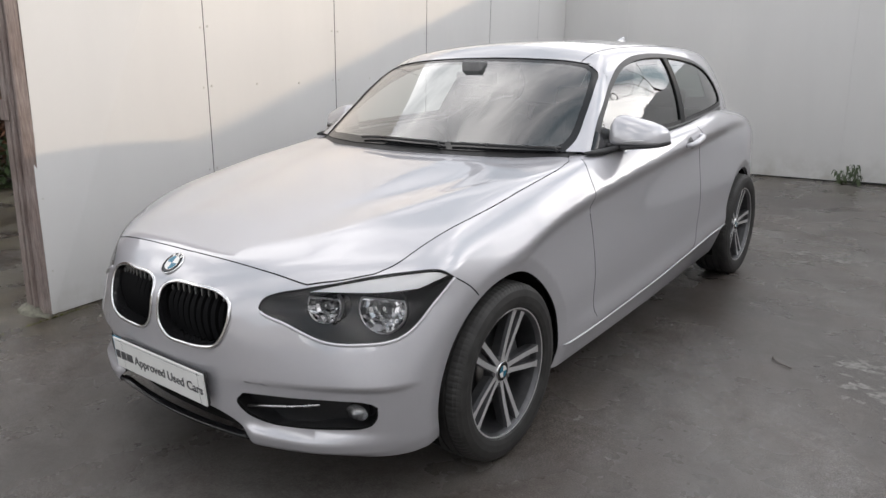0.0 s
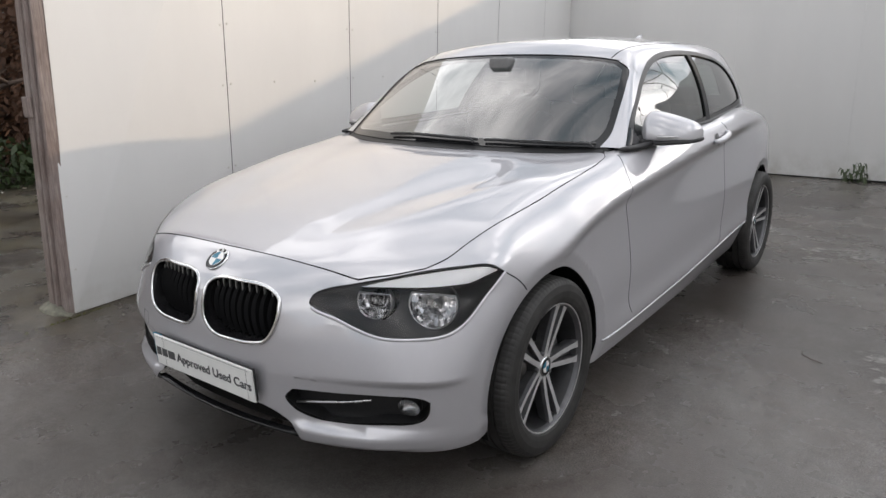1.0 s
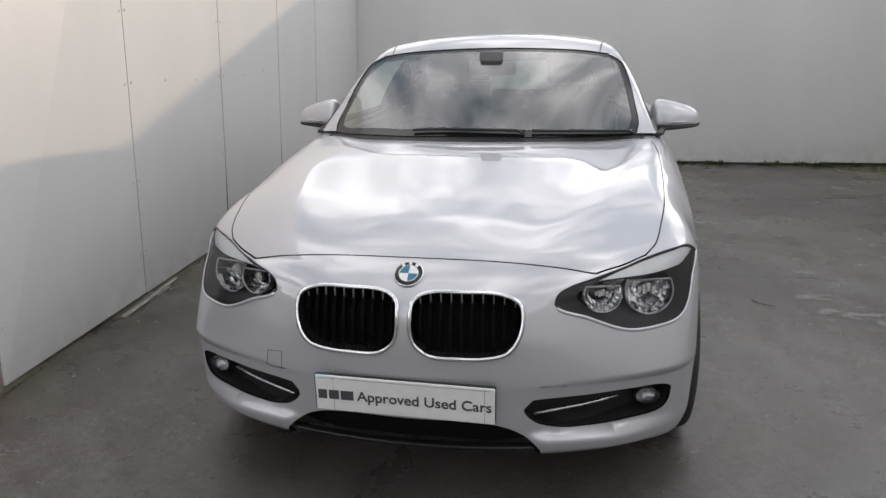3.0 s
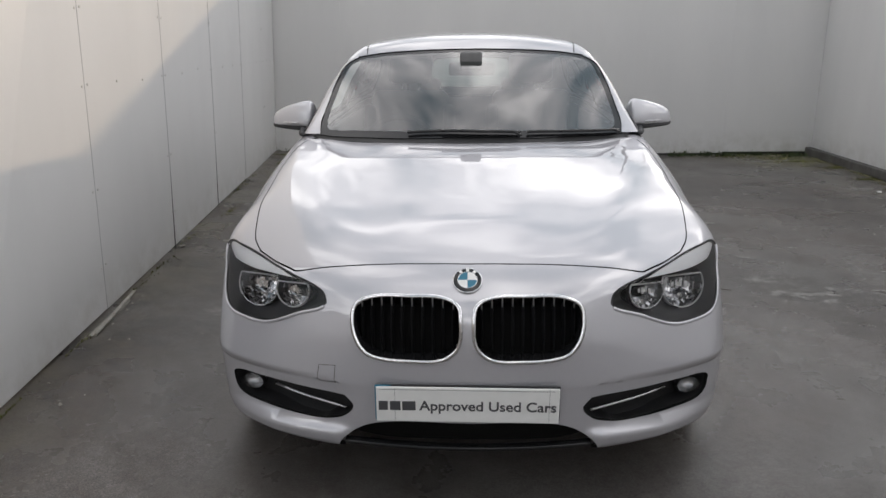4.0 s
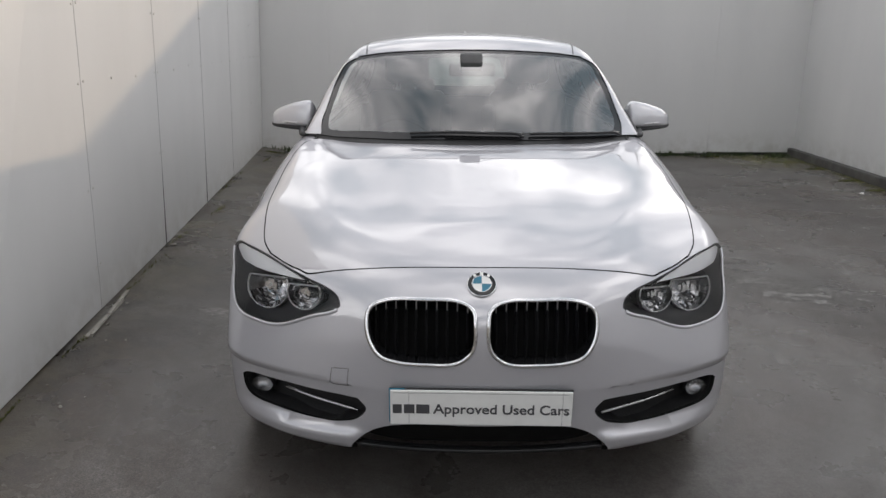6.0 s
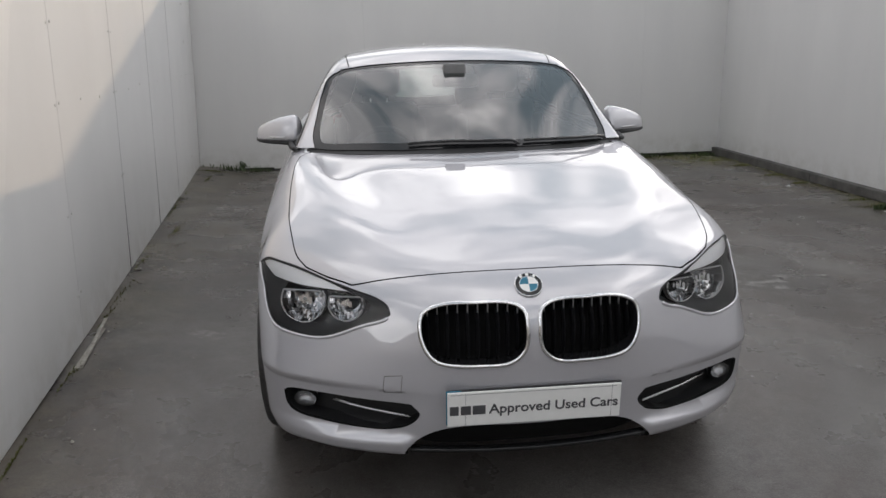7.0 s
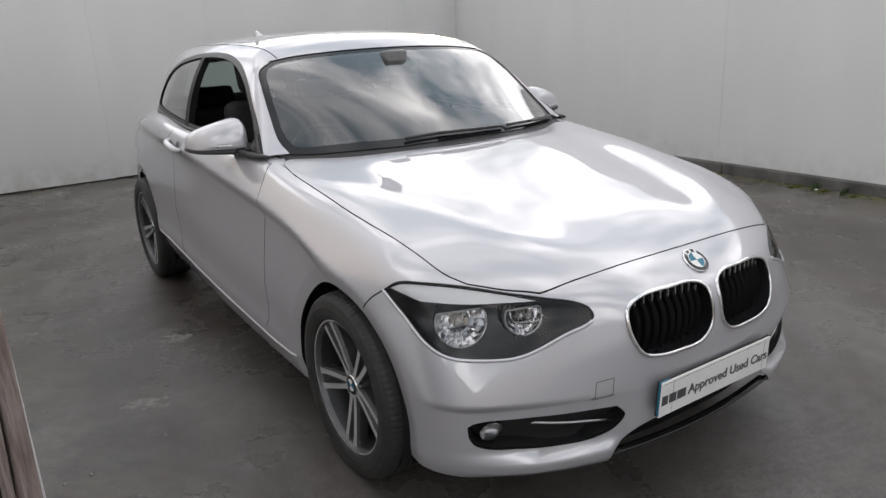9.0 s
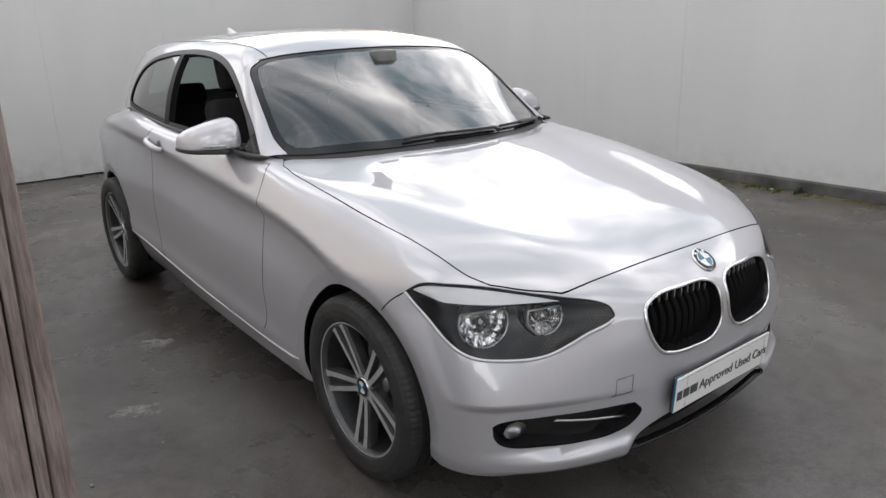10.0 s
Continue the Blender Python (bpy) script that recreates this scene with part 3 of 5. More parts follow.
def inset(loop, d):
    t = np.roll(loop, -1, 0) - np.roll(loop, 1, 0)
    t /= np.linalg.norm(t, axis=1)[:, None] + 1e-9
    n = np.stack([-t[:, 1], t[:, 0]], 1)
    area = 0.5 * np.sum(loop[:, 0] * np.roll(loop[:, 1], -1) - np.roll(loop[:, 0], -1) * loop[:, 1])
    return loop + n * d * (1 if area > 0 else -1)


def within(q, poly):
    x, y = q[:, 0], q[:, 1]
    c = np.zeros(len(q), bool)
    for (x0, y0), (x1, y1) in zip(poly, np.roll(poly, -1, 0)):
        if y0 == y1:
            continue
        c ^= ((y0 > y) != (y1 > y)) & (x < (x1 - x0) * (y - y0) / (y1 - y0) + x0)
    return c


def ribbon(line, w):
    """A thin closed strip round a line."""
    p = np.asarray(line, float)
    t = np.gradient(p, axis=0)
    t /= np.linalg.norm(t, axis=1)[:, None]
    n = np.stack([-t[:, 1], t[:, 0]], 1) * w / 2
    return np.vstack([p + n, (p - n)[::-1]])


class Sheet:
    """A stretch of the body, triangulated in a flat domain along all the outlines drawn on it."""

    def __init__(self, outer, loops, to_space, f, h):
        lines = [resample(l, h * 0.8, True) for l in [outer, *loops]]
        ring = np.vstack(lines)
        edges, k = [], 0
        for l in lines:
            n = len(l)
            edges += [(k + i, k + (i + 1) % n) for i in range(n)]
            k += n
        lo, hi = lines[0].min(0), lines[0].max(0)
        g = np.stack(np.meshgrid(np.arange(lo[0], hi[0], h), np.arange(lo[1], hi[1], h), indexing="ij"), -1)
        g[:, ::2, 0] += h / 2
        g = g.reshape(-1, 2)
        g = g[within(g, lines[0])]
        keep = np.ones(len(g), bool)
        for c in range(0, len(ring), 400):
            d = ((g[:, None, :] - ring[None, c:c + 400]) ** 2).sum(-1).min(1)
            keep &= d > (0.45 * h) ** 2
        pts = np.vstack([ring, g[keep]])
        vo, _, fo, *_ = delaunay_2d_cdt([Vector(p) for p in pts], edges, [], 0, 1e-6)
        self.q = np.array([tuple(v) for v in vo])
        self.tri = np.array([t for t in fo if len(t) == 3])
        self.p = to_space(self.q)
        self.n = normals(f, self.p)
        self.c2 = self.q[self.tri].mean(1)
        self.c3 = self.p[self.tri].mean(1)
        self.free = within(self.c2, lines[0])

    def take(self, poly=None, rule=None):
        ok = self.free.copy()
        if poly is not None:
            ok &= within(self.c2, poly)
        if rule is not None:
            ok &= rule(*self.c3.T)
        self.free &= ~ok
        return self.tri[ok]


def skin(name, sh, tris, mat, parent, side=0, depth=0.0, lip=0.012, label=""):
    """A panel from a sheet; side 1 or -1: that half of the car; 0: both halves in one."""
    ids, inv = np.unique(tris, return_inverse=True)
    t = inv.reshape(-1, 3)
    n = sh.n[ids]
    p = sh.p[ids] - n * depth
    # turn the faces outwards
    fn = np.cross(p[t[:, 1]] - p[t[:, 0]], p[t[:, 2]] - p[t[:, 0]])
    flip = (fn * n[t[:, 0]]).sum(1) < 0
    t[flip] = t[flip][:, ::-1]
    faces = [tuple(x) for x in t]
    if lip:
        seen = {}
        for a, b, c in faces:
            for e in ((a, b), (b, c), (c, a)):
                k = (min(e), max(e))
                seen[k] = None if k in seen else e
        rim = [e for e in seen.values() if e and not (p[e[0], 0] < 1e-3 and p[e[1], 0] < 1e-3)]
        rid = {v: i for i, v in enumerate(sorted({v for e in rim for v in e}))}
        order = sorted(rid, key=rid.get)
        k = len(p)
        top, bot = p[order], p[order] - n[order] * lip
        nn = n[order]
        p, n = np.vstack([p, top, bot]), np.vstack([n, nn, nn])
        m = len(order)
        faces += [(k + rid[b], k + rid[a], k + m + rid[a], k + m + rid[b]) for a, b in rim]
    dark = [0] * len(t) + [1] * (len(faces) - len(t))
    parts_v, parts_n, parts_f = [], [], []
    if side >= 0:
        parts_v, parts_n, parts_f = [p], [n], list(faces)
    if side <= 0:
        k = len(p) if side == 0 else 0
        parts_v.append(p * (-1, 1, 1))
        parts_n.append(n * (-1, 1, 1))
        parts_f += [tuple(k + i for i in f[::-1]) for f in faces]
    return put(name, np.vstack(parts_v), parts_f, [mat, VOID], parent, True, np.vstack(parts_n), slots=dark * (2 if side == 0 else 1), label=label)


def up_cast(f, lo=0.5, reach=1.3):
    def g(q):
        q = np.asarray(q, float)
        o = np.stack([q[:, 0], q[:, 1], 0 * q[:, 0] + lo], 1)
        return cast(f, o, np.tile((0, 0, 1.0), (len(q), 1)), 0, reach)
    return g


def out_cast(q):
    q = np.asarray(q, float)
    o = np.stack([0 * q[:, 0], q[:, 0], q[:, 1]], 1)
    return cast(upper_f, o, np.tile((1.0, 0, 0), (len(q), 1)), 0, 1.3)


def back_cast(q):
    q = np.asarray(q, float)
    o = np.stack([q[:, 0], 0 * q[:, 0] + 2.7, q[:, 1]], 1)
    return cast(body_f, o, np.tile((0, 1.0, 0), (len(q), 1)), 0, 1.3)


car = thing("car", "silver metallic three-door hatchback parked on dark asphalt", "car")
low_up, high_up = up_cast(lower_f), up_cast(upper_f, 0.85, 0.9)

# outlines on the wrapped lower body, as places on the half car
HOOD_FRONT = [(0, -.640), (.17, -.637), (.343, -.624), (.45, -.604), (.500, -.591), (.521, -.583)]
HOOD_LAMP = [(.540, -.5672), (.597, -.5185), (.664, -.4468)]
HOOD_SIDE = [(.677, -.424), (.698, -.382), (.720, -.280), (.739, -.150), (.750, .0), (.758, .156), (.763, .36), (.762, .50), (.750, .605)]
HOOD_REAR = [(.715, .656), (.60, .612), (.45, .538), (.30, .481), (.15, .451), (0, .440)]
hood_line = np.vstack([bend(HOOD_FRONT, False), bend([HOOD_FRONT[-1]] + HOOD_LAMP, False, (1,))[1:], bend([HOOD_LAMP[-1]] + HOOD_SIDE, False)[1:]])
hood_rear = bend([HOOD_SIDE[-1]] + HOOD_REAR, False)
hood_loop = np.vstack([hood_line, hood_rear[1:]])

LAMP = [(.414, -.684, .660), (.420, -.675, .685), (.437, -.657, .6985), (.518, -.590, .7175), (.597, -.522, .732), (.668, -.448, .7455), (.755, -.362, .7545), (.803, -.305, .752), (.832, -.269, .725),
        (.812, -.349, .662), (.791, -.428, .600), (.767, -.474, .577), (.70, -.542, .568), (.606, -.604, .575), (.498, -.653, .621)]

BROWLINE = [(.532, -.587, .713), (.597, -.522, .7285), (.668, -.448, .7415), (.752, -.362, .7505), (.800, -.306, .748), (.819, -.283, .735), (.772, -.372, .708), (.724, -.430, .706), (.679, -.472, .7055), (.60, -.534, .7095)]
GRILLE = [(.014, -.757, .640), (.019, -.745, .674), (.044, -.73, .693), (.165, -.727, .703), (.285, -.712, .693), (.322, -.71, .670), (.329, -.722, .62), (.313, -.741, .565), (.288, -.753, .537), (.250, -.765, .5255), (.16, -.775, .5215), (.062, -.775, .529), (.022, -.772, .565)]
INTAKE = [(.335, -.734, .362), (.358, -.722, .394), (.50, -.68, .400), (.64, -.613, .403), (.735, -.556, .394), (.750, -.545, .382), (.743, -.545, .345), (.726, -.556, .322), (.62, -.61, .307), (.50, -.665, .302), (.42, -.698, .304), (.362, -.714, .325)]
NOTCH = [(0, -.8, .320), (.25, -.76, .320), (.300, -.745, .303), (.335, -.735, .280), (.382, -.727, .236), (.384, -.727, .15), (0, -.727, .15)]
TOW = [(.384, -.735, .490), (.436, -.72, .485), (.436, -.704, .428), (.384, -.72, .430)]
CUT = [(.831, -.267, .724), (.852, -.222, .690), (.878, -.186, .648)]
DOOR_FRONT = [(.79, .660, .975), (.815, .632, .93), (.866, .603, .82), (.858, .626, .70), (.865, .632, .52), (.872, .622, .36), (.873, .640, .33)]
DOOR_REAR = [(.835, 1.80, 1.0), (.87, 1.845, .90), (.87, 1.86, .70), (.875, 1.835, .52), (.875, 1.79, .40), (.875, 1.74, .358)]
dom_lamp = bend(to_dom(LAMP), True, (8,))
dom_grille = bend(to_dom(GRILLE))
dom_intake = bend(to_dom(INTAKE), True, (1, 5))
dom_notch = bend(to_dom(NOTCH), True, (0, 5, 6))
dom_brow = bend(to_dom(BROWLINE), True, (0, 5, 6))
wa_ = np.linspace(0, 2 * np.pi, 72, endpoint=False)
arches = []
for yc, rr in ((0.0, .354), (2.69, .357)):
    yy, zz = yc + rr * np.cos(wa_), .314 + rr * np.sin(wa_)
    arches.append(to_dom(np.stack([side_width(yy, zz), yy, zz], 1)))
sy = np.linspace(.640, 1.74, 30)
sill_line = to_dom(np.stack([.87 + 0 * sy, sy, SILL(sy)], 1))
gap_cut = ribbon(bend(to_dom(CUT), False), .004)
gap_front = ribbon(bend(to_dom(DOOR_FRONT), False), .0038)
gap_rear = ribbon(bend(to_dom(DOOR_REAR), False), .0045)
gap_sill = ribbon(sill_line, .005)
gap_tow = ribbon(np.vstack([bend(to_dom(TOW), True, (0, 1, 2, 3), 4), to_dom(TOW[:1])]), .0022)

top3 = low_up(hood_line)
belt = np.array([(.735, .615, .96), (.725, .68, .98), (.735, .80, .99), (.755, 1.2, .999), (.745, 1.75, 1.008), (.705, 2.3, 1.035), (.65, 2.6, 1.035), (.53, 3.0, 1.0), (.44, 3.2, .97)])
foot = np.array([(.85, 3.2, .25), (.86, 2.9, .22), (.85, 2.3, .205), (.85, 1.2, .195), (.85, .45, .190), (.86, .2, .19), (.86, -.2, .20), (.86, -.32, .200), (.83, -.42, .200), (.76, -.53, .202), (.6, -.64, .206), (.42, -.72, .212), (.38, -.72, .195), (0, -.71, .195)])
outer = np.vstack([to_dom(top3), bend(to_dom(belt), False), bend(to_dom(foot), False)])
outer[0, 0] = outer[-1, 0] = -np.pi / 2 * RAD
sheet = Sheet(outer, [dom_lamp, dom_brow, dom_grille, dom_intake, dom_notch, *arches, gap_cut, gap_front, gap_rear, gap_sill, gap_tow], from_dom, lower_f, .0135)
for a in arches:
    sheet.take(a)
t_brow = sheet.take(dom_brow)
t_lamp = np.vstack([sheet.take(dom_lamp), t_brow])
t_grille = sheet.take(dom_grille)
t_intake = sheet.take(dom_intake)
t_notch = sheet.take(dom_notch)
t_gaps = [sheet.take(g) for g in (gap_cut, gap_front, gap_rear, gap_sill)]
t_tow = sheet.take(gap_tow)
cut_y = curve((.2, -.19), (.648, -.186), (.69, -.222), (.722, -.266), (.76, -.42), (.9, -.42))
door_a = curve((.2, .655), (.33, .655), (.345, .64), (.52, .628), (.70, .612), (.81, .592), (.93, .575), (.975, .60), (1.1, .66))
door_b = curve((.2, 1.74), (.358, 1.74), (.40, 1.79), (.52, 1.835), (.70, 1.86), (.90, 1.845), (1.0, 1.80), (1.1, 1.78))
t_bumper = sheet.take(rule=lambda x, y, z: (y < cut_y(z)))
t_fender = sheet.take(rule=lambda x, y, z: (y < door_a(z)) & ((z > SILL(y)) | (y < .5)))
t_door = sheet.take(rule=lambda x, y, z: (y < door_b(z)) & (z > SILL(y)))
t_sill = sheet.take(rule=lambda x, y, z: (z <= SILL(y)) & (y < 2.4))
t_quarter = sheet.take()

skin("front_bumper", sheet, t_bumper, PAINT, car)
for s in (1, -1):
    for tg in t_gaps:
        skin("shut_line", sheet, tg, VOID, car, s, depth=.007, lip=0)
    ty = np.linspace(.385, 2.31, 50)
    sl3 = from_dom(to_dom(np.stack([.87 + 0 * ty, ty, SILL(ty)], 1)))
    # added bead in body paint; its shape stands in for the sill crease's highlight
    tube("sill_highlight", (sl3 + normals(lower_f, sl3) * .001 - (0, 0, .004)) * (s, 1, 1), .0042, PAINT, car, sides=8)
skin("tow_cover_line", sheet, t_tow, STEEL, car, side=-1, depth=.0012, lip=0)
skin("tow_cover_filler", sheet, t_tow, PAINT, car, side=1, depth=0, lip=0)
doors = {}
for s in (1, -1):
    skin("fender", sheet, t_fender, PAINT, car, s)
    doors[s] = skin("door", sheet, t_door, PAINT, car, s, label="silver door with its window wound down" if s < 0 else "silver door with its window closed")
    skin("sill", sheet, t_sill, PAINT, car, s)
    skin("rear_quarter", sheet, t_quarter, PAINT, car, s)

# bonnet
hood_in = inset(hood_loop, .0038)
hood_in[[0, -1]] = hood_loop[[0, -1]] + ((0, .0038), (0, -.0038))
hood_in[:, 0] = np.maximum(hood_in[:, 0], 0)
hood_sheet = Sheet(hood_in, [], low_up, lower_f, .015)
t_hood = hood_sheet.take()

skin("bonnet", hood_sheet, t_hood, PAINT, car)
# dark rod under the bonnet's edge, painting the shade of the gap there
for pts in (HOOD_FRONT, HOOD_SIDE):
    rim3 = low_up(resample(bend(pts, False), .02, False))
    rim3 = rim3 - normals(lower_f, rim3) * .0165
    if pts is HOOD_FRONT:
        tube("bonnet_gap_shade", np.vstack([(rim3 * (-1, 1, 1))[::-1], rim3[1:]]), .0105, VOID, car, sides=8)
    else:
        for s in (1, -1):
            tube("bonnet_gap_shade", rim3 * (s, 1, 1), .0105, VOID, car, sides=8)

# ---- greenhouse ----
scr_low = [(0, .452), (.15, .462), (.30, .490), (.45, .545), (.60, .620), (.690, .680)]
scr_side = [(.700, .752), (.682, .87), (.655, 1.0), (.625, 1.09)]
scr_top = [(.560, 1.122), (.45, 1.117), (.30, 1.102), (.15, 1.092), (0, 1.088)]
scr_loop = np.vstack([bend(scr_low, False)[:-1], bend([scr_low[-1]] + scr_side + scr_top, False)])
inner = np.vstack([bend([(0, .492), (.15, .502), (.30, .530), (.45, .585), (.600, .655)], False)[:-1], bend([(.600, .655), (.656, .70), (.668, .76), (.650, .88), (.623, 1.0), (.592, 1.078), (.540, 1.098), (.44, 1.094), (.30, 1.080), (.15, 1.070), (0, 1.066)], False)])
scr = Sheet(scr_loop, [inner], high_up, upper_f, .02)
t_clear = scr.take(inner)
t_frit = scr.take()
skin("windscreen", scr, t_clear, SCREEN, car, depth=.004, lip=0, label="raked windscreen reflecting clouds")
skin("windscreen_border", scr, t_frit, GLOSS, car, depth=.004, lip=.004)

roof_edge = bend([(.568, 1.131), (.585, 1.25), (.588, 1.5), (.582, 1.9), (.55, 2.4), (.48, 2.8), (.38, 3.2)], False)
roof_loop = np.vstack([(0, 1.094), bend([(.15, 1.098), (.30, 1.108), (.45, 1.123), (.55, 1.128)], False), roof_edge, (0, 3.2)])
roof = Sheet(roof_loop, [ribbon(bend([(.522, 1.132), (.535, 1.3), (.535, 1.9), (.49, 2.5), (.42, 2.95)], False), .006)], high_up, upper_f, .02)
t_ditch = roof.take(ribbon(bend([(.522, 1.132), (.535, 1.3), (.535, 1.9), (.49, 2.5), (.42, 2.95)], False), .006))
t_rail = roof.take(rule=lambda x, y, z: x > np.interp(y, [1.1, 1.3, 1.9, 2.5, 2.95, 3.3], [.522, .535, .535, .49, .42, .34]))
skin("roof", roof, roof.take(), PAINT, car)
skin("roof_joint", roof, t_ditch, BLACK, car, depth=.004, lip=0)
for s in (1, -1):
    skin("roof_rail", roof, t_rail, PAINT, car, s)

DLO = [(.755, 1.003), (.855, 1.078), (.977, 1.160), (1.12, 1.245), (1.28, 1.311), (1.45, 1.348), (1.64, 1.363), (1.89, 1.363), (2.15, 1.347), (2.38, 1.311), (2.525, 1.253), (2.598, 1.17), (2.605, 1.10), (2.56, 1.058), (2.3, 1.040), (2.0, 1.024), (1.74, 1.014), (1.2, 1.004), (.90, .999)]
dlo = bend(DLO, True, (0, 13))


trim = inset(dlo, .022)
pillar = np.array([(1.725, .99), (1.79, .99), (1.945, 1.37), (1.885, 1.37)])
side_top = high_up(roof_edge)[:, 1:]
scr3 = high_up(bend([scr_low[-1]] + scr_side + scr_top[:1], False))
front_edge = scr3[:, 1:][::-1]
side_outer = np.vstack([[(.672, .990)], [(.70, .985), (.80, .985), (1.2, .99), (1.75, 1.0), (2.3, 1.025), (2.6, 1.018), (3.0, .985), (3.2, .955)], side_top[::-1], front_edge])
sail = np.array([(.740, .992), (.832, 1.058), (.858, .992)])
pil_cut = np.array([(1.133, 1.42), (1.12, 1.2445), (1.0, 1.33)])
side = Sheet(side_outer, [dlo, trim, pillar, sail, pil_cut], out_cast, upper_f, .016)
t_sail = side.take(sail)
t_pil = side.take(pillar, lambda x, y, z: (z > 1.004) & (z < 1.340))
ok_trim = side.take(trim)
c_trim = side.p[ok_trim].mean(1)
t_front = ok_trim[c_trim[:, 1] < np.interp(c_trim[:, 2], [.99, 1.37], [1.757, 1.915])]
t_quart = ok_trim[c_trim[:, 1] >= np.interp(c_trim[:, 2], [.99, 1.37], [1.757, 1.915])]
t_seal = side.take(dlo)
side.take(rule=lambda x, y, z: y < np.interp(z, [.98, 1.003, 1.078, 1.160, 1.245, 1.42], [.735, .755, .855, .977, 1.12, 1.133]))
t_frame = side.take()


def even(p, n):
    d = np.concatenate([[0], np.cumsum(np.linalg.norm(np.diff(p, axis=0), axis=1))])
    return np.stack([np.interp(np.linspace(0, d[-1], n), d, p[:, k]) for k in range(3)], 1)


# windscreen pillar: a rounded strip between the screen's edge and the side glass
pa_ = even(np.vstack([scr3, high_up([(.566, 1.131)])]), 44)
k_end = np.argmin(np.linalg.norm(dlo - (1.12, 1.245), axis=1))
pb_ = even(out_cast(np.vstack([[(.732, .984)], dlo[:k_end + 1]])), 44)
pa_ = np.vstack([pa_, high_up([(.569, 1.145), (.573, 1.16)])])
pb_ = np.vstack([pb_, out_cast(dlo[[k_end + 1, k_end + 2]])])
PIL_L = len(pa_)
PIL_N = 11
po_ = (pa_ + pb_) / 2 + (-.12, .10, -.03)
pv_ = np.vstack([cast(upper_f, po_, pa_ + (pb_ - pa_) * k / (PIL_N - 1) - po_, .2, 3.0) for k in range(PIL_N)])
pn_ = normals(upper_f, pv_)
pv_ = pv_ - pn_ * np.tile(np.where(np.arange(PIL_L) > 43, .003, 0.0), PIL_N)[:, None]
pf_ = [(k * PIL_L + i, k * PIL_L + i + 1, k * PIL_L + PIL_L + 1 + i, k * PIL_L + PIL_L + i) for k in range(PIL_N - 1) for i in range(PIL_L - 1)]
for s in (1, -1):
    put("windscreen_pillar", pv_ * (s, 1, 1), [q[::-1] if s > 0 else q for q in pf_], PAINT, car, True, pn_ * (s, 1, 1))
for s in (1, -1):
    skin("side_frame", side, t_frame, PAINT, car, s, lip=0)
    skin("window_seal", side, t_seal, BLACK, car, s, depth=-.001, lip=.02)
    skin("mirror_sail", side, t_sail, GLOSS, car, s, depth=-.003, lip=.02)
    skin("door_pillar", side, t_pil, SLAT, car, s, depth=-.002, lip=.03)
    skin("quarter_window", side, t_quart, PANE, car, s, depth=.006, lip=0)
    if s > 0:
        skin("door_window", side, t_front, PANE, car, s, depth=.006, lip=0)
# belt seal between glass and door
for s in (1, -1):
    bl = np.array([(.86, .997), (1.0, .998), (1.4, 1.003), (1.74, 1.010), (2.1, 1.026), (2.5, 1.047)])
    b3 = out_cast(bend(bl, False))
    tube("belt_seal", (b3 + (.004, 0, 0)) * (s, 1, 1), .010, BLACK, car, sides=6)

# tail: closes the body behind
zs_ = np.concatenate([np.linspace(.25, 1.04, 30), np.linspace(1.06, 1.33, 16)])
yr = np.full(len(zs_), 3.2)
edge_x = cast(body_f, np.stack([0 * zs_, yr, zs_], 1), np.tile((1.0, 0, 0), (len(zs_), 1)), 0, 1.3)[:, 0]
tail_loop = np.vstack([[(0, .25)], np.stack([edge_x - .001, zs_], 1), [(0, 1.343)]])
rear_glass = np.array([(0, 1.04), (.36, 1.055), (.30, 1.25), (.27, 1.27), (0, 1.285)])
rear_lamp = bend([(.50, .87), (.72, .86), (.76, .93), (.74, .975), (.52, .955)], True)
tail = Sheet(tail_loop, [rear_glass, rear_lamp], back_cast, body_f, .03)
skin("rear_window", tail, tail.take(rear_glass), PANE, car, depth=.004, lip=0)
t_red = tail.take(rear_lamp)
for s in (1, -1):
    skin("tail_lamp", tail, t_red, RED, car, s)
skin("tailgate", tail, tail.take(), PAINT, car)

# scuttle below the windscreen
sc = Sheet(np.vstack([bend([(0, .42), (.15, .430), (.30, .462), (.45, .52), (.60, .598), (.71, .665)], False), bend([(.70, .70), (.60, .65), (.45, .575), (.30, .52), (.15, .492), (0, .482)], False)]), [], up_cast(body_f), body_f, .03)
skin("scuttle", sc, sc.take(), BLACK, car, depth=.008)

# inner dark shell, wheel housings and floor
bm = bmesh.new()
box(bm, -.60, .60, -.50, 3.2, .20, .30, bevel=.03)
box(bm, -.80, .80, .42, 2.25, .215, .30, bevel=.02)
part("underbody", bm, VOID, car)
bm = bmesh.new()
box(bm, -.56, .56, -.52, .42, .30, .70, bevel=.05)
part("engine_bay", bm, VOID, car)
for yc in (0, 2.69):
    for s in (1, -1):
        prof = []
        for k in range(25):
            w = math.pi * (-.12 + 1.24 * k / 24)
            prof.append((yc + .362 * math.cos(w), .314 + .362 * math.sin(w)))
        v = [(s * x, y, z) for x in (.56, .815) for y, z in prof]
        f = [(k, k + 1, 25 + k + 1, 25 + k) for k in range(24)] + [tuple(range(25))]
        put("wheel_housing", v, f, VOID, car, smooth=False)


# ---- lamps ----
def surf_at(x, y, z):
    """Place and normal on the lower body next to a point."""
    p = from_dom(to_dom([(x, y, z)]))
    return p[0], normals(lower_f, p)[0]


lamp3 = from_dom(resample(dom_lamp, .012, True))
lampn = normals(lower_f, lamp3)
lamp_mid = lamp3.mean(0)
lamp_in = -normals(lower_f, from_dom(to_dom([lamp_mid])))[0]
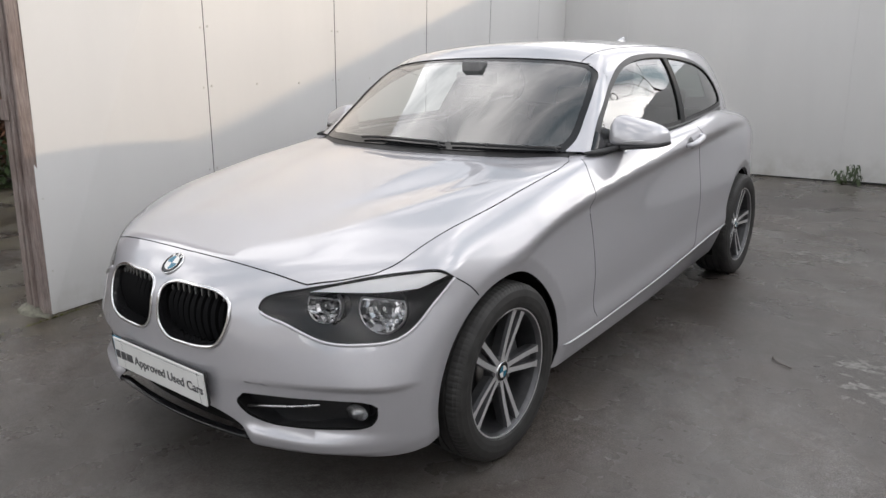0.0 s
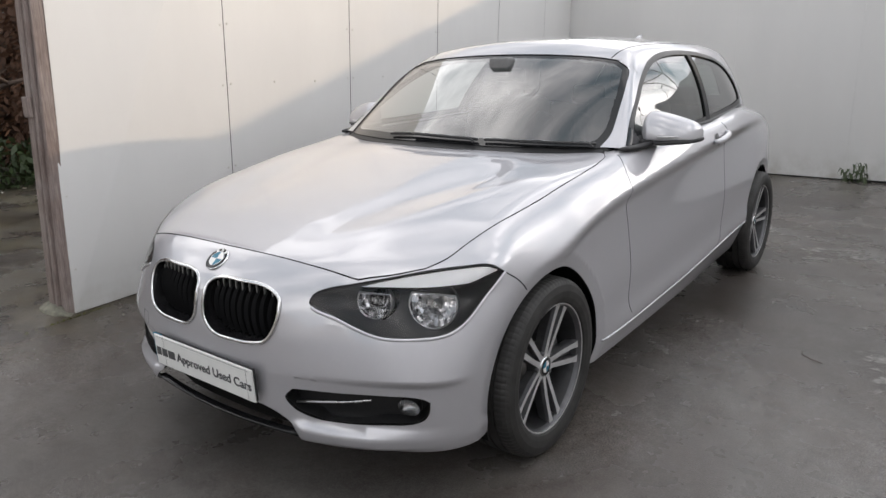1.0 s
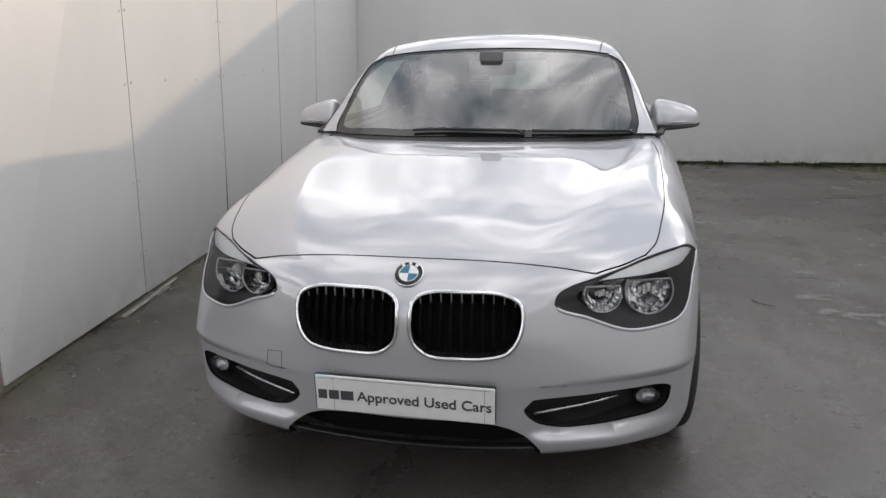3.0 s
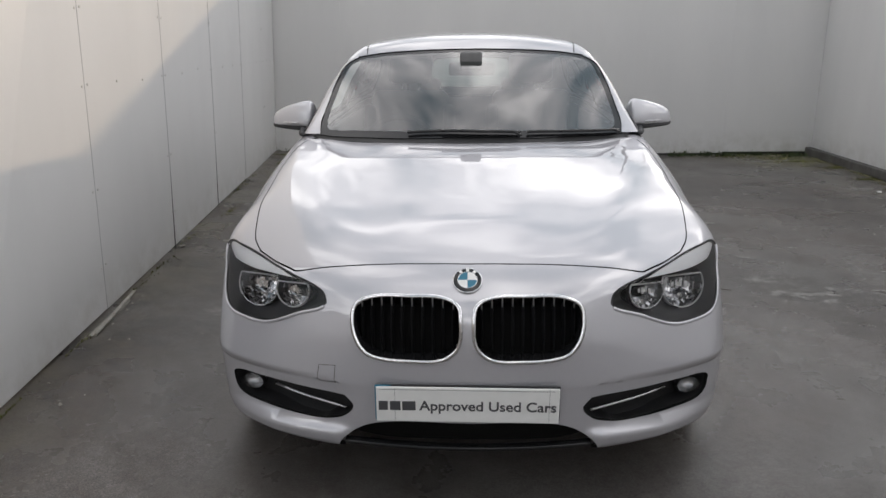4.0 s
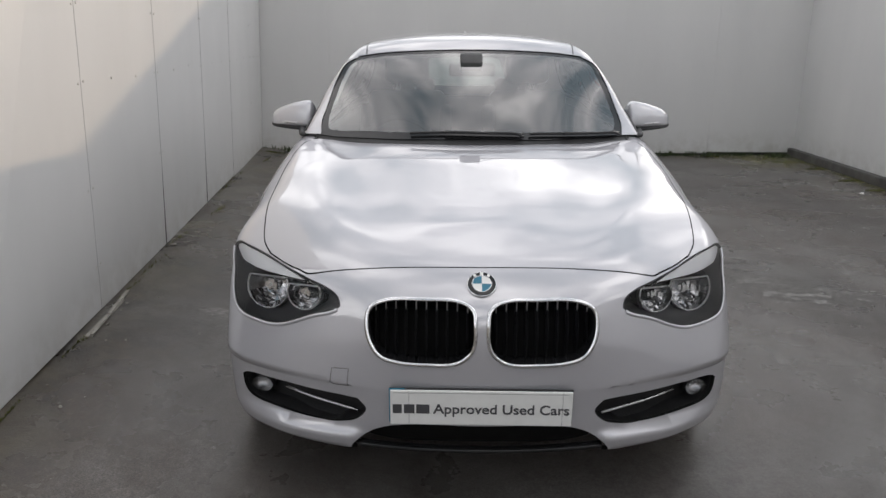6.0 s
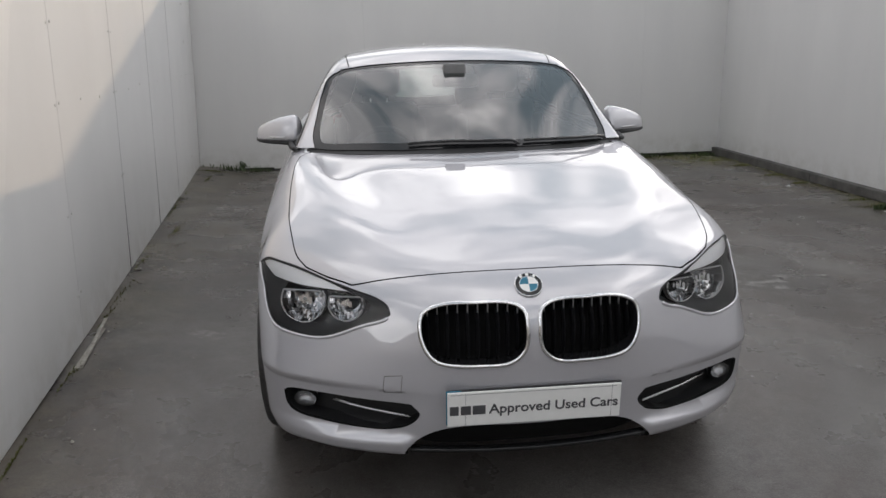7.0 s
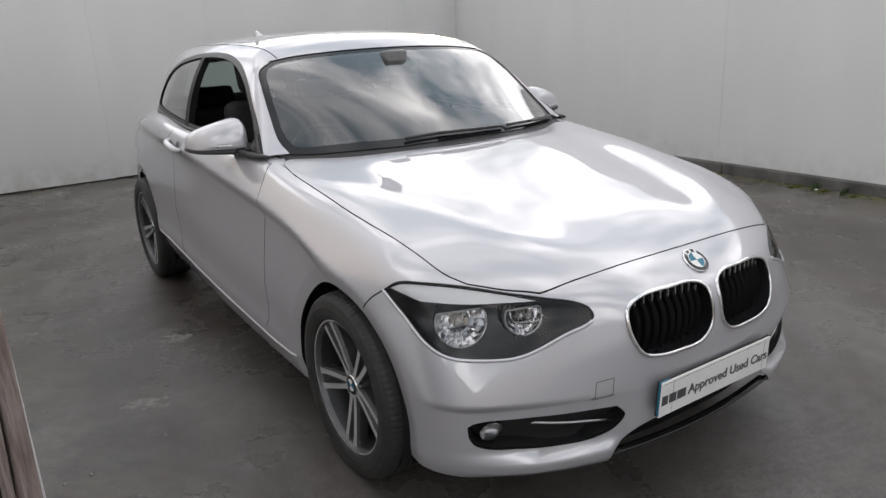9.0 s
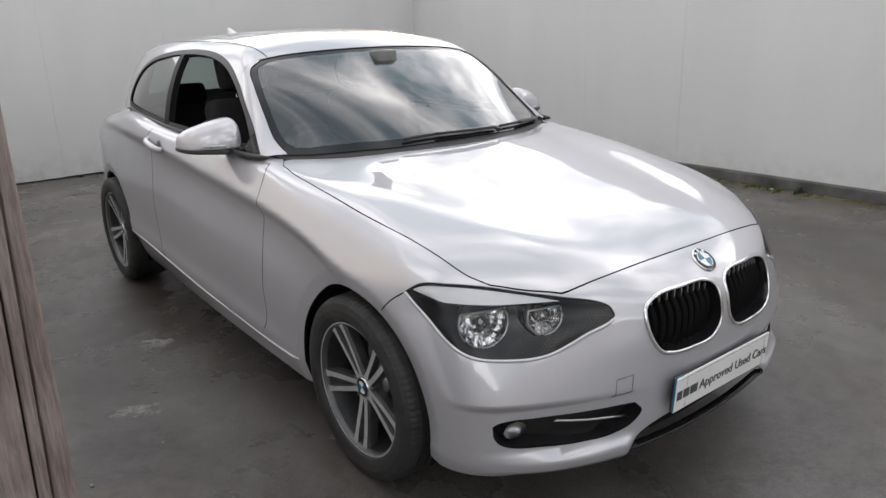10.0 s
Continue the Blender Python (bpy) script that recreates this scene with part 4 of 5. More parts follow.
FWD = np.array((.12, -1.0, .03))


def aim(d):
    """Turns +z onto d."""
    return Vector(d).to_track_quat("Z", "Y").to_matrix()


def disc_fan(name, at, d, r, mat, parent, rise=0.0, segs=32, rings=5, power=2.0, label="", squash=1.0, lid=9.0, smooth=True):
    """A round dish or dome: rise > 0 bulges along d."""
    turn = aim(d)
    v, f = [Vector((0, 0, rise))], []
    for k in range(1, rings + 1):
        for i in range(segs):
            w = 2 * math.pi * i / segs
            u = k / rings
            v.append(Vector((r * u * math.cos(w), min(r * u * math.sin(w) * squash, lid * r), rise * (1 - u ** power))))
    for i in range(segs):
        f.append((0, 1 + i, 1 + (i + 1) % segs))
    for k in range(rings - 1):
        for i in range(segs):
            a, b = 1 + k * segs + i, 1 + k * segs + (i + 1) % segs
            f.append((a, a + segs, b + segs, b))
    return put(name, [turn @ q + Vector(at) for q in v], f, mat, parent, smooth=smooth, label=label)


def mirrored(p, s):
    return np.asarray(p, float) * (s, 1, 1)


for s in (1, -1):
    lens = skin("headlight", sheet, t_lamp, LENS, car, s, depth=.001, lip=.004, label="clear headlight with twin round reflectors and a white brow")
    # bowl behind the lens
    rings = [lamp3 - lampn * .006, lamp_mid + (lamp3 - lamp_mid) * .985 - lampn * .025, lamp_mid + (lamp3 - lamp_mid) * .90 + lamp_in * .055, lamp_mid + (lamp3 - lamp_mid) * .55 + lamp_in * .10]
    n = len(lamp3)
    v = np.vstack(rings + [lamp_mid[None] + lamp_in * .11])
    f = [(k * n + i, k * n + (i + 1) % n, (k + 1) * n + (i + 1) % n, (k + 1) * n + i) for k in range(3) for i in range(n)]
    f += [(3 * n + i, 3 * n + (i + 1) % n, 4 * n) for i in range(n)]
    if s < 0:
        f = [q[::-1] for q in f]
    put("lamp_housing", mirrored(v, s), f, HOUSING, lens, smooth=True)
    skin("lamp_brow", sheet, t_brow, BROW, lens, s, depth=.009, lip=.02)
    for (cx, cy, cz), r in (((.706, -.475, .662), .076), ((.566, -.588, .672), .056)):
        p, nn = surf_at(cx, cy, cz)
        d = nn * .55 + FWD / np.linalg.norm(FWD)
        d /= np.linalg.norm(d)
        c = p - nn * .036 - d * .024
        cs, ds = mirrored(c, s), mirrored(d, s)
        disc_fan("reflector", cs - ds * .002, ds, r, REFLECTOR, lens, rise=-r * .75, power=2.0, squash=.95, lid=.42, segs=18, rings=4, smooth=False)
        w = np.linspace(0, 2 * np.pi, 40, endpoint=False)
        turn = np.array(aim(ds))
        loop = (turn @ np.stack([r * np.cos(w), np.minimum(.95 * r * np.sin(w), .42 * r), 0 * w])).T + cs
        tube("reflector_ring", loop, .0028, SATIN, lens, closed=True, sides=6)
        bowl = [(-.0, r * 1.0), (-r * .35, r * .98), (-r * .7, r * .72), (-r * .8, .001)]
        lathe("reflector_back", bowl, HOUSING, lens, segs=24, axis="z", at=tuple(cs - ds * .004), turn=aim(ds))
        # bulb shield with stepped facets
        bm = bmesh.new()
        for k in range(4):
            box(bm, -r * .34 + k * r * .17, -r * .34 + (k + 1) * r * .17 - .001, -r * (.10 + .08 * (k % 2)), r * (.12 + .07 * (k % 3)), -r * .5, -r * .32 + .004 * k)
        ob = part("bulb_shield", bm, REFLECTOR, lens)
        ob.matrix_local = Matrix.Translation(cs) @ aim(ds).to_4x4()
        disc_fan("bulb", cs - ds * r * .38, ds, r * .16, AMBER if r < .05 else WHITE, lens, rise=r * .22, segs=14, rings=3)
    # rubber seal above, rolled bumper edge below
    k0 = np.argmin(np.linalg.norm(lamp3 - np.array(LAMP[0]), axis=1))
    roll = np.roll(lamp3, -k0, 0)
    rn = np.roll(lampn, -k0, 0)
    k1 = np.argmin(np.linalg.norm(roll - np.array(LAMP[8]), axis=1))
    tube("lamp_seal", mirrored(roll[:k1 + 1] + rn[:k1 + 1] * -.001, s), .0027, BLACK, car, sides=6)
    gasket = lamp_mid + (roll[k1:] - lamp_mid) * .972
    tube("lamp_gasket", mirrored(gasket + rn[k1:] * .0005, s), .0036, BLACK, lens, sides=6, flat=.6)
    tube("bumper_lamp_edge", mirrored(roll[k1:] + rn[k1:] * -.0005, s), .0055, PAINT, car, sides=8)

# ---- kidney grilles ----
g3 = from_dom(resample(dom_grille, .01, True))
gn = normals(lower_f, g3)
gc = g3.mean(0)
for s in (1, -1):
    ring_in = gc + (g3 - gc) * .972
    grille = tube("grille", mirrored(ring_in + gn * .003, s), .0064, CHROME, car, closed=True, sides=10, flat=.7, label="chrome-rimmed kidney grille with black upright slats", up=mirrored(gn, s))
    skin("grille_backing", sheet, t_grille, VOID, grille, s, depth=.060, lip=0)
    # inner wall
    n = len(g3)
    v = np.vstack([mirrored(ring_in, s), mirrored(ring_in - gn * .062, s)])
    put("grille_wall", v, [(i, (i + 1) % n, n + (i + 1) % n, n + i) for i in range(n)], GLOSS, grille, smooth=True)
    for k in range(10):
        x = .040 + k * .0292
        on = [(g3[i], g3[(i + 1) % n]) for i in range(n) if (ring_in[i, 0] - x) * (ring_in[(i + 1) % n, 0] - x) < 0]
        zs = sorted(a[2] + (b[2] - a[2]) * (x - a[0]) / (b[0] - a[0]) for a, b in on)
        if len(zs) < 2:
            continue
        zz = np.linspace(zs[0] + .008, zs[-1] - .008, 9)
        yy = front_y(np.full(9, x), zz) + .006 + .036 * np.linspace(1, 0, 9) ** 1.3 + .030 * np.linspace(0, 1, 9) ** 3
        v, f = [], []
        for y_, z_ in zip(yy, zz):
            v += [(x - .0045, y_ + .012, z_), (x, y_, z_), (x + .0045, y_ + .012, z_), (x + .003, y_ + .05, z_), (x - .003, y_ + .05, z_)]
        for j in range(8):
            f += [(j * 5 + i, j * 5 + (i + 1) % 5, j * 5 + 5 + (i + 1) % 5, j * 5 + 5 + i) for i in range(5)]
        put("slat", mirrored(v, s), f, SLAT, grille)
        # added satin bar paints the glint on the slat's upper end
        bm = bmesh.new()
        box(bm, s * x - .0018, s * x + .0018, yy[7] - .002, yy[7] + .006, zz[5] + .008, zz[8] + .002, bevel=.001, seg=1)
        part("slat_glint", bm, SATIN, grille)

# ---- lower openings ----
i3 = from_dom(resample(dom_intake, .012, True))
inn = normals(lower_f, i3)
n = len(i3)
for s in (1, -1):
    v = np.vstack([mirrored(i3 - inn * .011, s), mirrored(i3 - inn * .07, s)])
    intake = put("side_intake", v, [(i, (i + 1) % n, n + (i + 1) % n, n + i) for i in range(n)], BLACK, car, smooth=True, label="black side air intake with a fog lamp")
    skin("intake_backing", sheet, t_intake, BLACK, intake, s, depth=.062, lip=0)
    blade = np.array([surf_at(x, -.7, z)[0] + (0, .013, 0) for x, z in ((.352, .350), (.43, .355), (.50, .359), (.56, .363), (.632, .369))])
    tube("blade", mirrored(blade, s), .0042, SATIN, intake, sides=6)
    p, nn = surf_at(.690, -.58, .357)
    d = nn * .4 + FWD
    d /= np.linalg.norm(d)
    fs, fd = mirrored(p - nn * .016, s), mirrored(d, s)
    disc_fan("fog_reflector", fs - fd * .004, fd, .036, FOG, intake, rise=-.024, segs=24, squash=.72)
    disc_fan("fog_lens", fs, fd, .037, LENS, intake, rise=.010, segs=24, squash=.72)
    lathe("fog_bezel", [(-.04, .030), (-.03, .034), (-.02, .036)], BLACK, intake, segs=28, axis="z", at=tuple(fs), turn=aim(fd))
skin("centre_intake", sheet, t_notch, VOID, car, depth=.055, lip=0)
xx = np.linspace(-.365, .365, 25)
tube("chin_spoiler", np.array([(x, -.738 + .16 * x * x, .230 + .08 * x * x) for x in xx]), .016, GLOSS, car, sides=10, flat=.55)
tube("chin_edge", np.array([(x, -.754 + .16 * x * x, .236 + .08 * x * x) for x in xx]), .004, GLOSS, car, sides=6)

# ---- number plate with dealer lettering ----
def lettering(body, size, mat, parent, m, width=None, name="lettering"):
    cu = bpy.data.curves.new(name, "FONT")
    cu.offset = .0008
    cu.body, cu.size, cu.extrude, cu.align_x, cu.align_y = body, size, .0006, "LEFT", "CENTER"
    tmp = bpy.data.objects.new(name, cu)
    scene.collection.objects.link(tmp)
    bpy.context.view_layer.update()
    me = bpy.data.meshes.new_from_object(tmp.evaluated_get(bpy.context.evaluated_depsgraph_get()))
    bpy.data.objects.remove(tmp)
    co = np.array([v.co for v in me.vertices])
    co[:, 0] -= co[:, 0].min()
    if width:
        co[:, 0] *= width / co[:, 0].max()
    co[:, 1] *= .86
    for v, c in zip(me.vertices, co):
        v.co = c
    me.materials.clear()
    me.materials.append(mat)
    ob = new(name, me)
    ob.parent = parent
    ob.matrix_local = m
    return ob


PL = pose(0, -.789, .397, 90, 0.4, 0) @ pose(0, 0, 0, 3.0, 0, 0)
bm = bmesh.new()
box(bm, -.26, .26, -.0555, .0555, -.003, .004, bevel=.003)
plate = part("number_plate", bm, WHITE, car, "white dealer plate reading Approved Used Cars")
plate.matrix_local = PL
bm = bmesh.new()
box(bm, -.262, .262, -.052, .0585, -.010, -.0035, bevel=.002)
part("plate_backing", bm, BLACK, plate)
bm = bmesh.new()
box(bm, -.2615, -.218, .050, .0595, -.0034, -.0005, bevel=.001)
part("blue_band", bm, BLUE, plate, "blue band of the plate beneath")
bm = bmesh.new()
box(bm, -.2625, -.2585, -.05, .0590, -.0034, .0030, bevel=.0008)
part("blue_band", bm, BLUE, plate)
for x0, x1, y0, y1 in ((-.250, .246, .0475, .0483), (-.206, -.2052, -.053, .053), (.231, .2318, -.053, .053)):
    bm = bmesh.new()
    box(bm, x0, x1, y0, y1, .0038, .0045)
    part("plate_crease", bm, HOUSING, plate)
lettering("Approved Used Cars", .050, INK, plate, pose(-.137, -.004, .0046), width=.388)
for x0, x1 in ((-.252, -.226), (-.220, -.190), (-.185, -.147)):
    bm = bmesh.new()
    box(bm, x0, x1, -.018, .011, .0038, .0048)
    part("print_bar", bm, INK, plate)


def roundel(at, d, r, parent, up=(0, 0, 1)):
    turn = aim(d).to_4x4()
    turn.translation = Vector(at)
    base_ = lathe("badge", [(0, r), (.003, r * .985), (.0042, r * .93), (.0045, r * .66), (.004, .0001)], [CHROME, GLOSS], parent, segs=40, axis="z", slots=[0, 0, 1, 1], label="round black, blue and white badge")
    base_.matrix_local = turn
    for q in range(4):
        v, f = [(0, 0, .0052)], []
        for k in range(9):
            w = math.pi / 2 * (q + k / 8)
            v.append((r * .62 * math.cos(w), r * .62 * math.sin(w), .0052))
        f = [(0, k + 1, k + 2) for k in range(8)]
        put("quadrant", v, f, BLUE if q % 2 else WHITE, base_)
    for k, a in enumerate((125, 90, 55)):
        bm = bmesh.new()
        box(bm, -r * .10, r * .10, r * .70, r * .90, .0044, .0050)
        bmesh.ops.rotate(bm, verts=bm.verts, matrix=Matrix.Rotation(radians(a - 90), 3, "Z"))
        part("print_bar", bm, WHITE, base_)
    w = np.linspace(0, 2 * np.pi, 36, endpoint=False)
    tube("badge_ring", np.stack([r * .64 * np.cos(w), r * .64 * np.sin(w), 0 * w + .0048], 1), r * .03, CHROME, base_, closed=True, sides=5)
    return base_


p, nn = surf_at(0.0, -.70, .736)
roundel(p + nn * .001, nn, .043, car)

# ---- mirrors ----
def sgnpow(c, e):
    return np.sign(c) * np.abs(c) ** e


def mirror_shell(s, zlo, zhi, front, back, ex, ez, name, mat, parent, label="", x0=.762, x1=.990, square=-1, waist=.16):
    us, vs = np.linspace(0, 2 * np.pi, 41)[:-1], np.linspace(-np.pi / 2, np.pi / 2, 19)
    v, f = [], []
    for b in vs:
        for a in us:
            sharp = .28 if b * square > 0 else 1.0
            x = sgnpow(np.cos(b), .34 * sharp) * sgnpow(np.cos(a), ex)
            y = sgnpow(np.cos(b), .55 * sharp) * sgnpow(np.sin(a), .8)
            o_ = (x + 1) / 2
            up_ = sgnpow(np.sin(b), ez)
            hz_ = waist + (1 - waist) * up_ if up_ > 0 else waist * (1 + up_)
            yc = .972 + .060 * o_ ** 2
            v.append((s * (x0 + (x1 - x0) * o_), yc + (front if y < 0 else back) * y * (1 - .25 * hz_ * hz_), zlo(o_) + (zhi(o_) - zlo(o_)) * hz_))
    for j in range(18):
        for i in range(40):
            f.append((j * 40 + i, j * 40 + (i + 1) % 40, j * 40 + 40 + (i + 1) % 40, j * 40 + 40 + i))
    if s < 0:
        f = [q[::-1] for q in f]
    return put(name, v, f, mat, parent, smooth=True, label=label)


for s in (1, -1):
    brow_ = lambda o: 1.124 - .060 * o ** 1.6 - .014 * (1 - min(o / .16, 1)) ** 2
    mir = mirror_shell(s, lambda o: .996 + .008 * o, brow_, .083, .034, .26, .54, "door_mirror", PAINT, car, "silver door mirror on a black foot")
    mirror_shell(s, lambda o: .968 + .022 * o, lambda o: 1.007 + .006 * o, .090, .036, .30, .6, "mirror_tray", BLACK, mir, x0=.760, x1=.995, square=1, waist=.70)
    foot_pts = [(.772, .69, .984, .008), (.786, .73, .982, .014), (.800, .79, .982, .017), (.812, .86, .986, .015), (.826, .92, .994, .009)]
    tube("mirror_foot", [(s * a, b, c) for a, b, c, _ in foot_pts], [q[3] for q in foot_pts], BLACK, mir, sides=12, flat=.8)
    strip = [(.845, .890, 1.0165), (.875, .900, 1.017), (.91, .917, 1.018), (.95, .944, 1.0195), (.974, .972, 1.021)]
    tube("indicator_strip", [(s * a, b, c) for a, b, c in strip], .0042, SATIN, mir, sides=6)
    bm = bmesh.new()
    box(bm, -.070, .070, -.002, .002, -.030, .030, bevel=.010)
    gl = part("mirror_glass", bm, CHROME, mir)
    gl.matrix_local = pose(s * .872, 1.016, 1.044, 0, 0, s * 14)

# ---- wipers, handles, aerial ----
for pts in ([(-.27, .505), (-.12, .487), (.05, .478), (.22, .492)], [(.25, .500), (.40, .545), (.54, .605), (.675, .680)]):
    q = high_up(bend(pts, False, (), 6)) + (0, -.005, .007)
    wiper = tube("wiper", q, .006, BLACK, car, sides=6, label="black wiper blade lying on the windscreen")
    arm = q[len(q) // 3:] + (0, -.012, .002)
    arm[-1] += (.0, -.02, -.012)
    tube("wiper_arm", arm, .0065, GLOSS, wiper, sides=6)

for s in (1, -1):
    t_ = np.linspace(-1, 1, 13)
    base3 = np.array([(side_width(1.68 + .105 * a, .942 + .016 * a), 1.68 + .105 * a, .942 + .016 * a) for a in t_])
    h3 = base3 + np.stack([.004 + .026 * (1 - np.abs(t_) ** 4), 0 * t_, 0 * t_], 1)
    tube("handle", mirrored(h3, s), .012 + .004 * (1 - t_ ** 2), PAINT, doors[s], sides=10, flat=1.0)
    # flat dark grey disc paints the recess behind the handle as shade
    disc_fan("handle_cup_shade", mirrored((side_width(1.64, .934) + .0015, 1.64, .934), s), (s, 0, .25), .031, HOUSING, doors[s], rise=.0015, segs=20, rings=2, squash=1.0)

fin = [(2.58, .0005, .004), (2.63, .012, .022), (2.68, .019, .042), (2.73, .022, .060), (2.775, .02, .070), (2.79, .016, .028)]
v, f = [], []
for y, hw, hh in fin:
    zb = float(roof_z(np.array([0.0]), np.array([y]))[0]) - .003
    v += [(-hw, y, zb), (-hw * .35, y, zb + hh * .8), (0, y, zb + hh), (hw * .35, y, zb + hh * .8), (hw, y, zb)]
for j in range(len(fin) - 1):
    f += [(j * 5 + i, j * 5 + i + 1, j * 5 + 6 + i, j * 5 + 5 + i) for i in range(4)]
f.append(tuple(range((len(fin) - 1) * 5, len(fin) * 5)))
put("roof_aerial", v, f, PAINT, car, smooth=True, label="small silver shark-fin aerial")

# ---- wheels ----
def tyre_mesh():
    prof = [(-.092, .2285), (-.104, .234), (-.111, .250), (-.1135, .272), (-.108, .294), (-.098, .307), (-.086, .3125), (-.068, .3150), (-.064, .3152), (-.063, .308), (-.056, .308), (-.055, .3158), (-.026, .3165), (-.025, .309), (-.018, .309), (-.017, .3168),
            (.017, .3168), (.018, .309), (.025, .309), (.026, .3165), (.055, .3158), (.056, .308), (.063, .308), (.064, .3152), (.068, .3150), (.086, .3125), (.098, .307), (.108, .294), (.1135, .272), (.111, .250), (.106, .234), (.100, .2292), (.090, .2285)]
    segs = 288
    v, f = [], []
    m = len(prof)
    for i in range(segs):
        w = 2 * math.pi * i / segs
        for k, (a, r) in enumerate(prof):
            aa = abs(a)
            if i % 3 == 0 and .064 < aa < .107 and r > .29:
                r -= .0017 if aa > .067 else .0010
            if i % 12 == 6 and aa < .055 and aa > .026:
                r -= .004
            if .2485 < r < .2515:
                a *= 1.006
            v.append((a, r * math.cos(w), r * math.sin(w)))
    for i in range(segs):
        j = (i + 1) % segs
        f += [(i * m + k, j * m + k, j * m + k + 1, i * m + k + 1) for k in range(m - 1)]
    return v, f


def spoke_pair(parent, phi):
    """Two slender blades that leave the hub close together and open out to the rim, a dark groove between."""
    for sg in (-1, 1):
        v, f, sl = [], [], []
        st = 13
        for j in range(st):
            u = j / (st - 1)
            r = .034 + (.2195 - .034) * u
            off = sg * (.0105 + .0185 * u ** 1.15 + .0025 * math.sin(math.pi * u))
            w = .0086 + .0012 * u + .0045 * max(0, u - .86) / .14 + .003 * max(0, .15 - u) / .15
            a = .070 + .018 * u ** 1.4
            # the face leans: bright top, then a deep flank on the outer side and a shallow one in the groove
            for dx, da in ((-w, 0), (w, -.0008), (w + (.0035 if sg > 0 else .002), -.012), (w * .8, -.046), (-w * .8, -.046), (-w - (.0035 if sg < 0 else .002), -.012)):
                y, z = r, off + dx
                v.append((a + da, y * math.cos(phi) - z * math.sin(phi), y * math.sin(phi) + z * math.cos(phi)))
        for j in range(st - 1):
            for i in range(6):
                f.append((j * 6 + i, j * 6 + (i + 1) % 6, j * 6 + 6 + (i + 1) % 6, j * 6 + 6 + i))
                sl.append(0 if i == 0 else 1)
        f += [tuple(range(6)), tuple(range((st - 1) * 6, st * 6))]
        sl += [1, 1]
        put("spoke", v, f, [MACHINED, GUNMETAL], parent, slots=sl)
    # dark web between the blades, set back
    v = []
    for r, hw in ((.050, .011), (.11, .017), (.17, .024), (.212, .029)):
        for z in (-hw, hw):
            for a in (.052, .040):
                v.append((a + .04 * (r - .05), r * math.cos(phi) - z * math.sin(phi), r * math.sin(phi) + z * math.cos(phi)))
    f = []
    for j in range(3):
        b = j * 4
        f += [(b, b + 2, b + 6, b + 4), (b + 1, b + 5, b + 7, b + 3), (b, b + 4, b + 5, b + 1), (b + 2, b + 3, b + 7, b + 6)]
    put("spoke_web", v, f, GUNMETAL, parent)


PHASE = 68


def make_wheel():
    rim = lathe("wheel", [(.0900, .2295), (.0990, .2292), (.1005, .2272), (.0990, .2235), (.094, .2205), (.080, .2165), (.05, .2085), (.0, .199), (-.07, .197), (-.10, .216)], [MACHINED, GUNMETAL, BARREL], car, segs=96, slots=[1, 0, 0, 1, 1, 2, 2, 2, 2], label="alloy wheel with five twin spokes")
    v, f = tyre_mesh()
    put("tyre", v, f, RUBBER, rim, smooth=False)
    for k in range(5):
        spoke_pair(rim, radians(PHASE + 72 * k))
    lathe("hub", [(.030, .054), (.056, .052), (.066, .045), (.0705, .0365), (.068, .034), (.066, .0005)], [GUNMETAL, MACHINED], rim, segs=40, slots=[0, 0, 1, 0, 0])
    for k in range(5):
        w = radians(PHASE + 36 + 72 * k)
        lathe("bolt", [(.060, .008), (.071, .008), (.072, .006), (.0715, .0003)], GUNMETAL, rim, segs=8, at=(0, .050 * math.cos(w), .050 * math.sin(w)))
    lathe("brake_disc", [(.010, .07), (.010, .148), (.0, .150), (-.02, .150), (-.022, .07)], BARREL, rim, segs=64)
    lathe("disc_bell", [(.028, .0005), (.028, .070), (.012, .076)], STEEL, rim, segs=40)
    bm = bmesh.new()
    box(bm, -.045, .034, -.055, .055, .085, .165, bevel=.012)
    cal = part("brake_caliper", bm, GUNMETAL, rim)
    cal.matrix_local = pose(0, 0, 0, -70, 0, 0)
    # badge in the hub
    lathe("hub_badge", [(.0685, .0345), (.0745, .033), (.0750, .024), (.0745, .0005)], [CHROME, GLOSS], rim, segs=32, slots=[0, 1, 1])
    for q in range(4):
        v = [(.0757, 0, 0)] + [(.0757, .0215 * math.cos(math.pi / 2 * (q + k / 6)), .0215 * math.sin(math.pi / 2 * (q + k / 6))) for k in range(7)]
        put("hub_quadrant", v, [(0, k + 1, k + 2) for k in range(6)], BLUE if q % 2 else WHITE, rim)
    return rim


first = make_wheel()
first.matrix_local = pose(.757, 0, .314)
for s, y, xc, rx in ((1, 2.69, .775, 7), (-1, 0, .757, 54), (-1, 2.69, .775, 60)):
    o = copy_thing(first, pose(s * xc, y, .314, 0, 0, 0 if s > 0 else 180) @ pose(0, 0, 0, rx))
    o.parent = car

# ---- cabin ----
def slab(name, x0, x1, y0, y1, z0, z1, mat, parent=car, bevel=.03, m=None, label="", seg=3):
    bm = bmesh.new()
    box(bm, x0, x1, y0, y1, z0, z1, bevel=bevel, m=m, seg=seg)
    return part(name, bm, mat, parent, label, smooth=True, sharp=50)


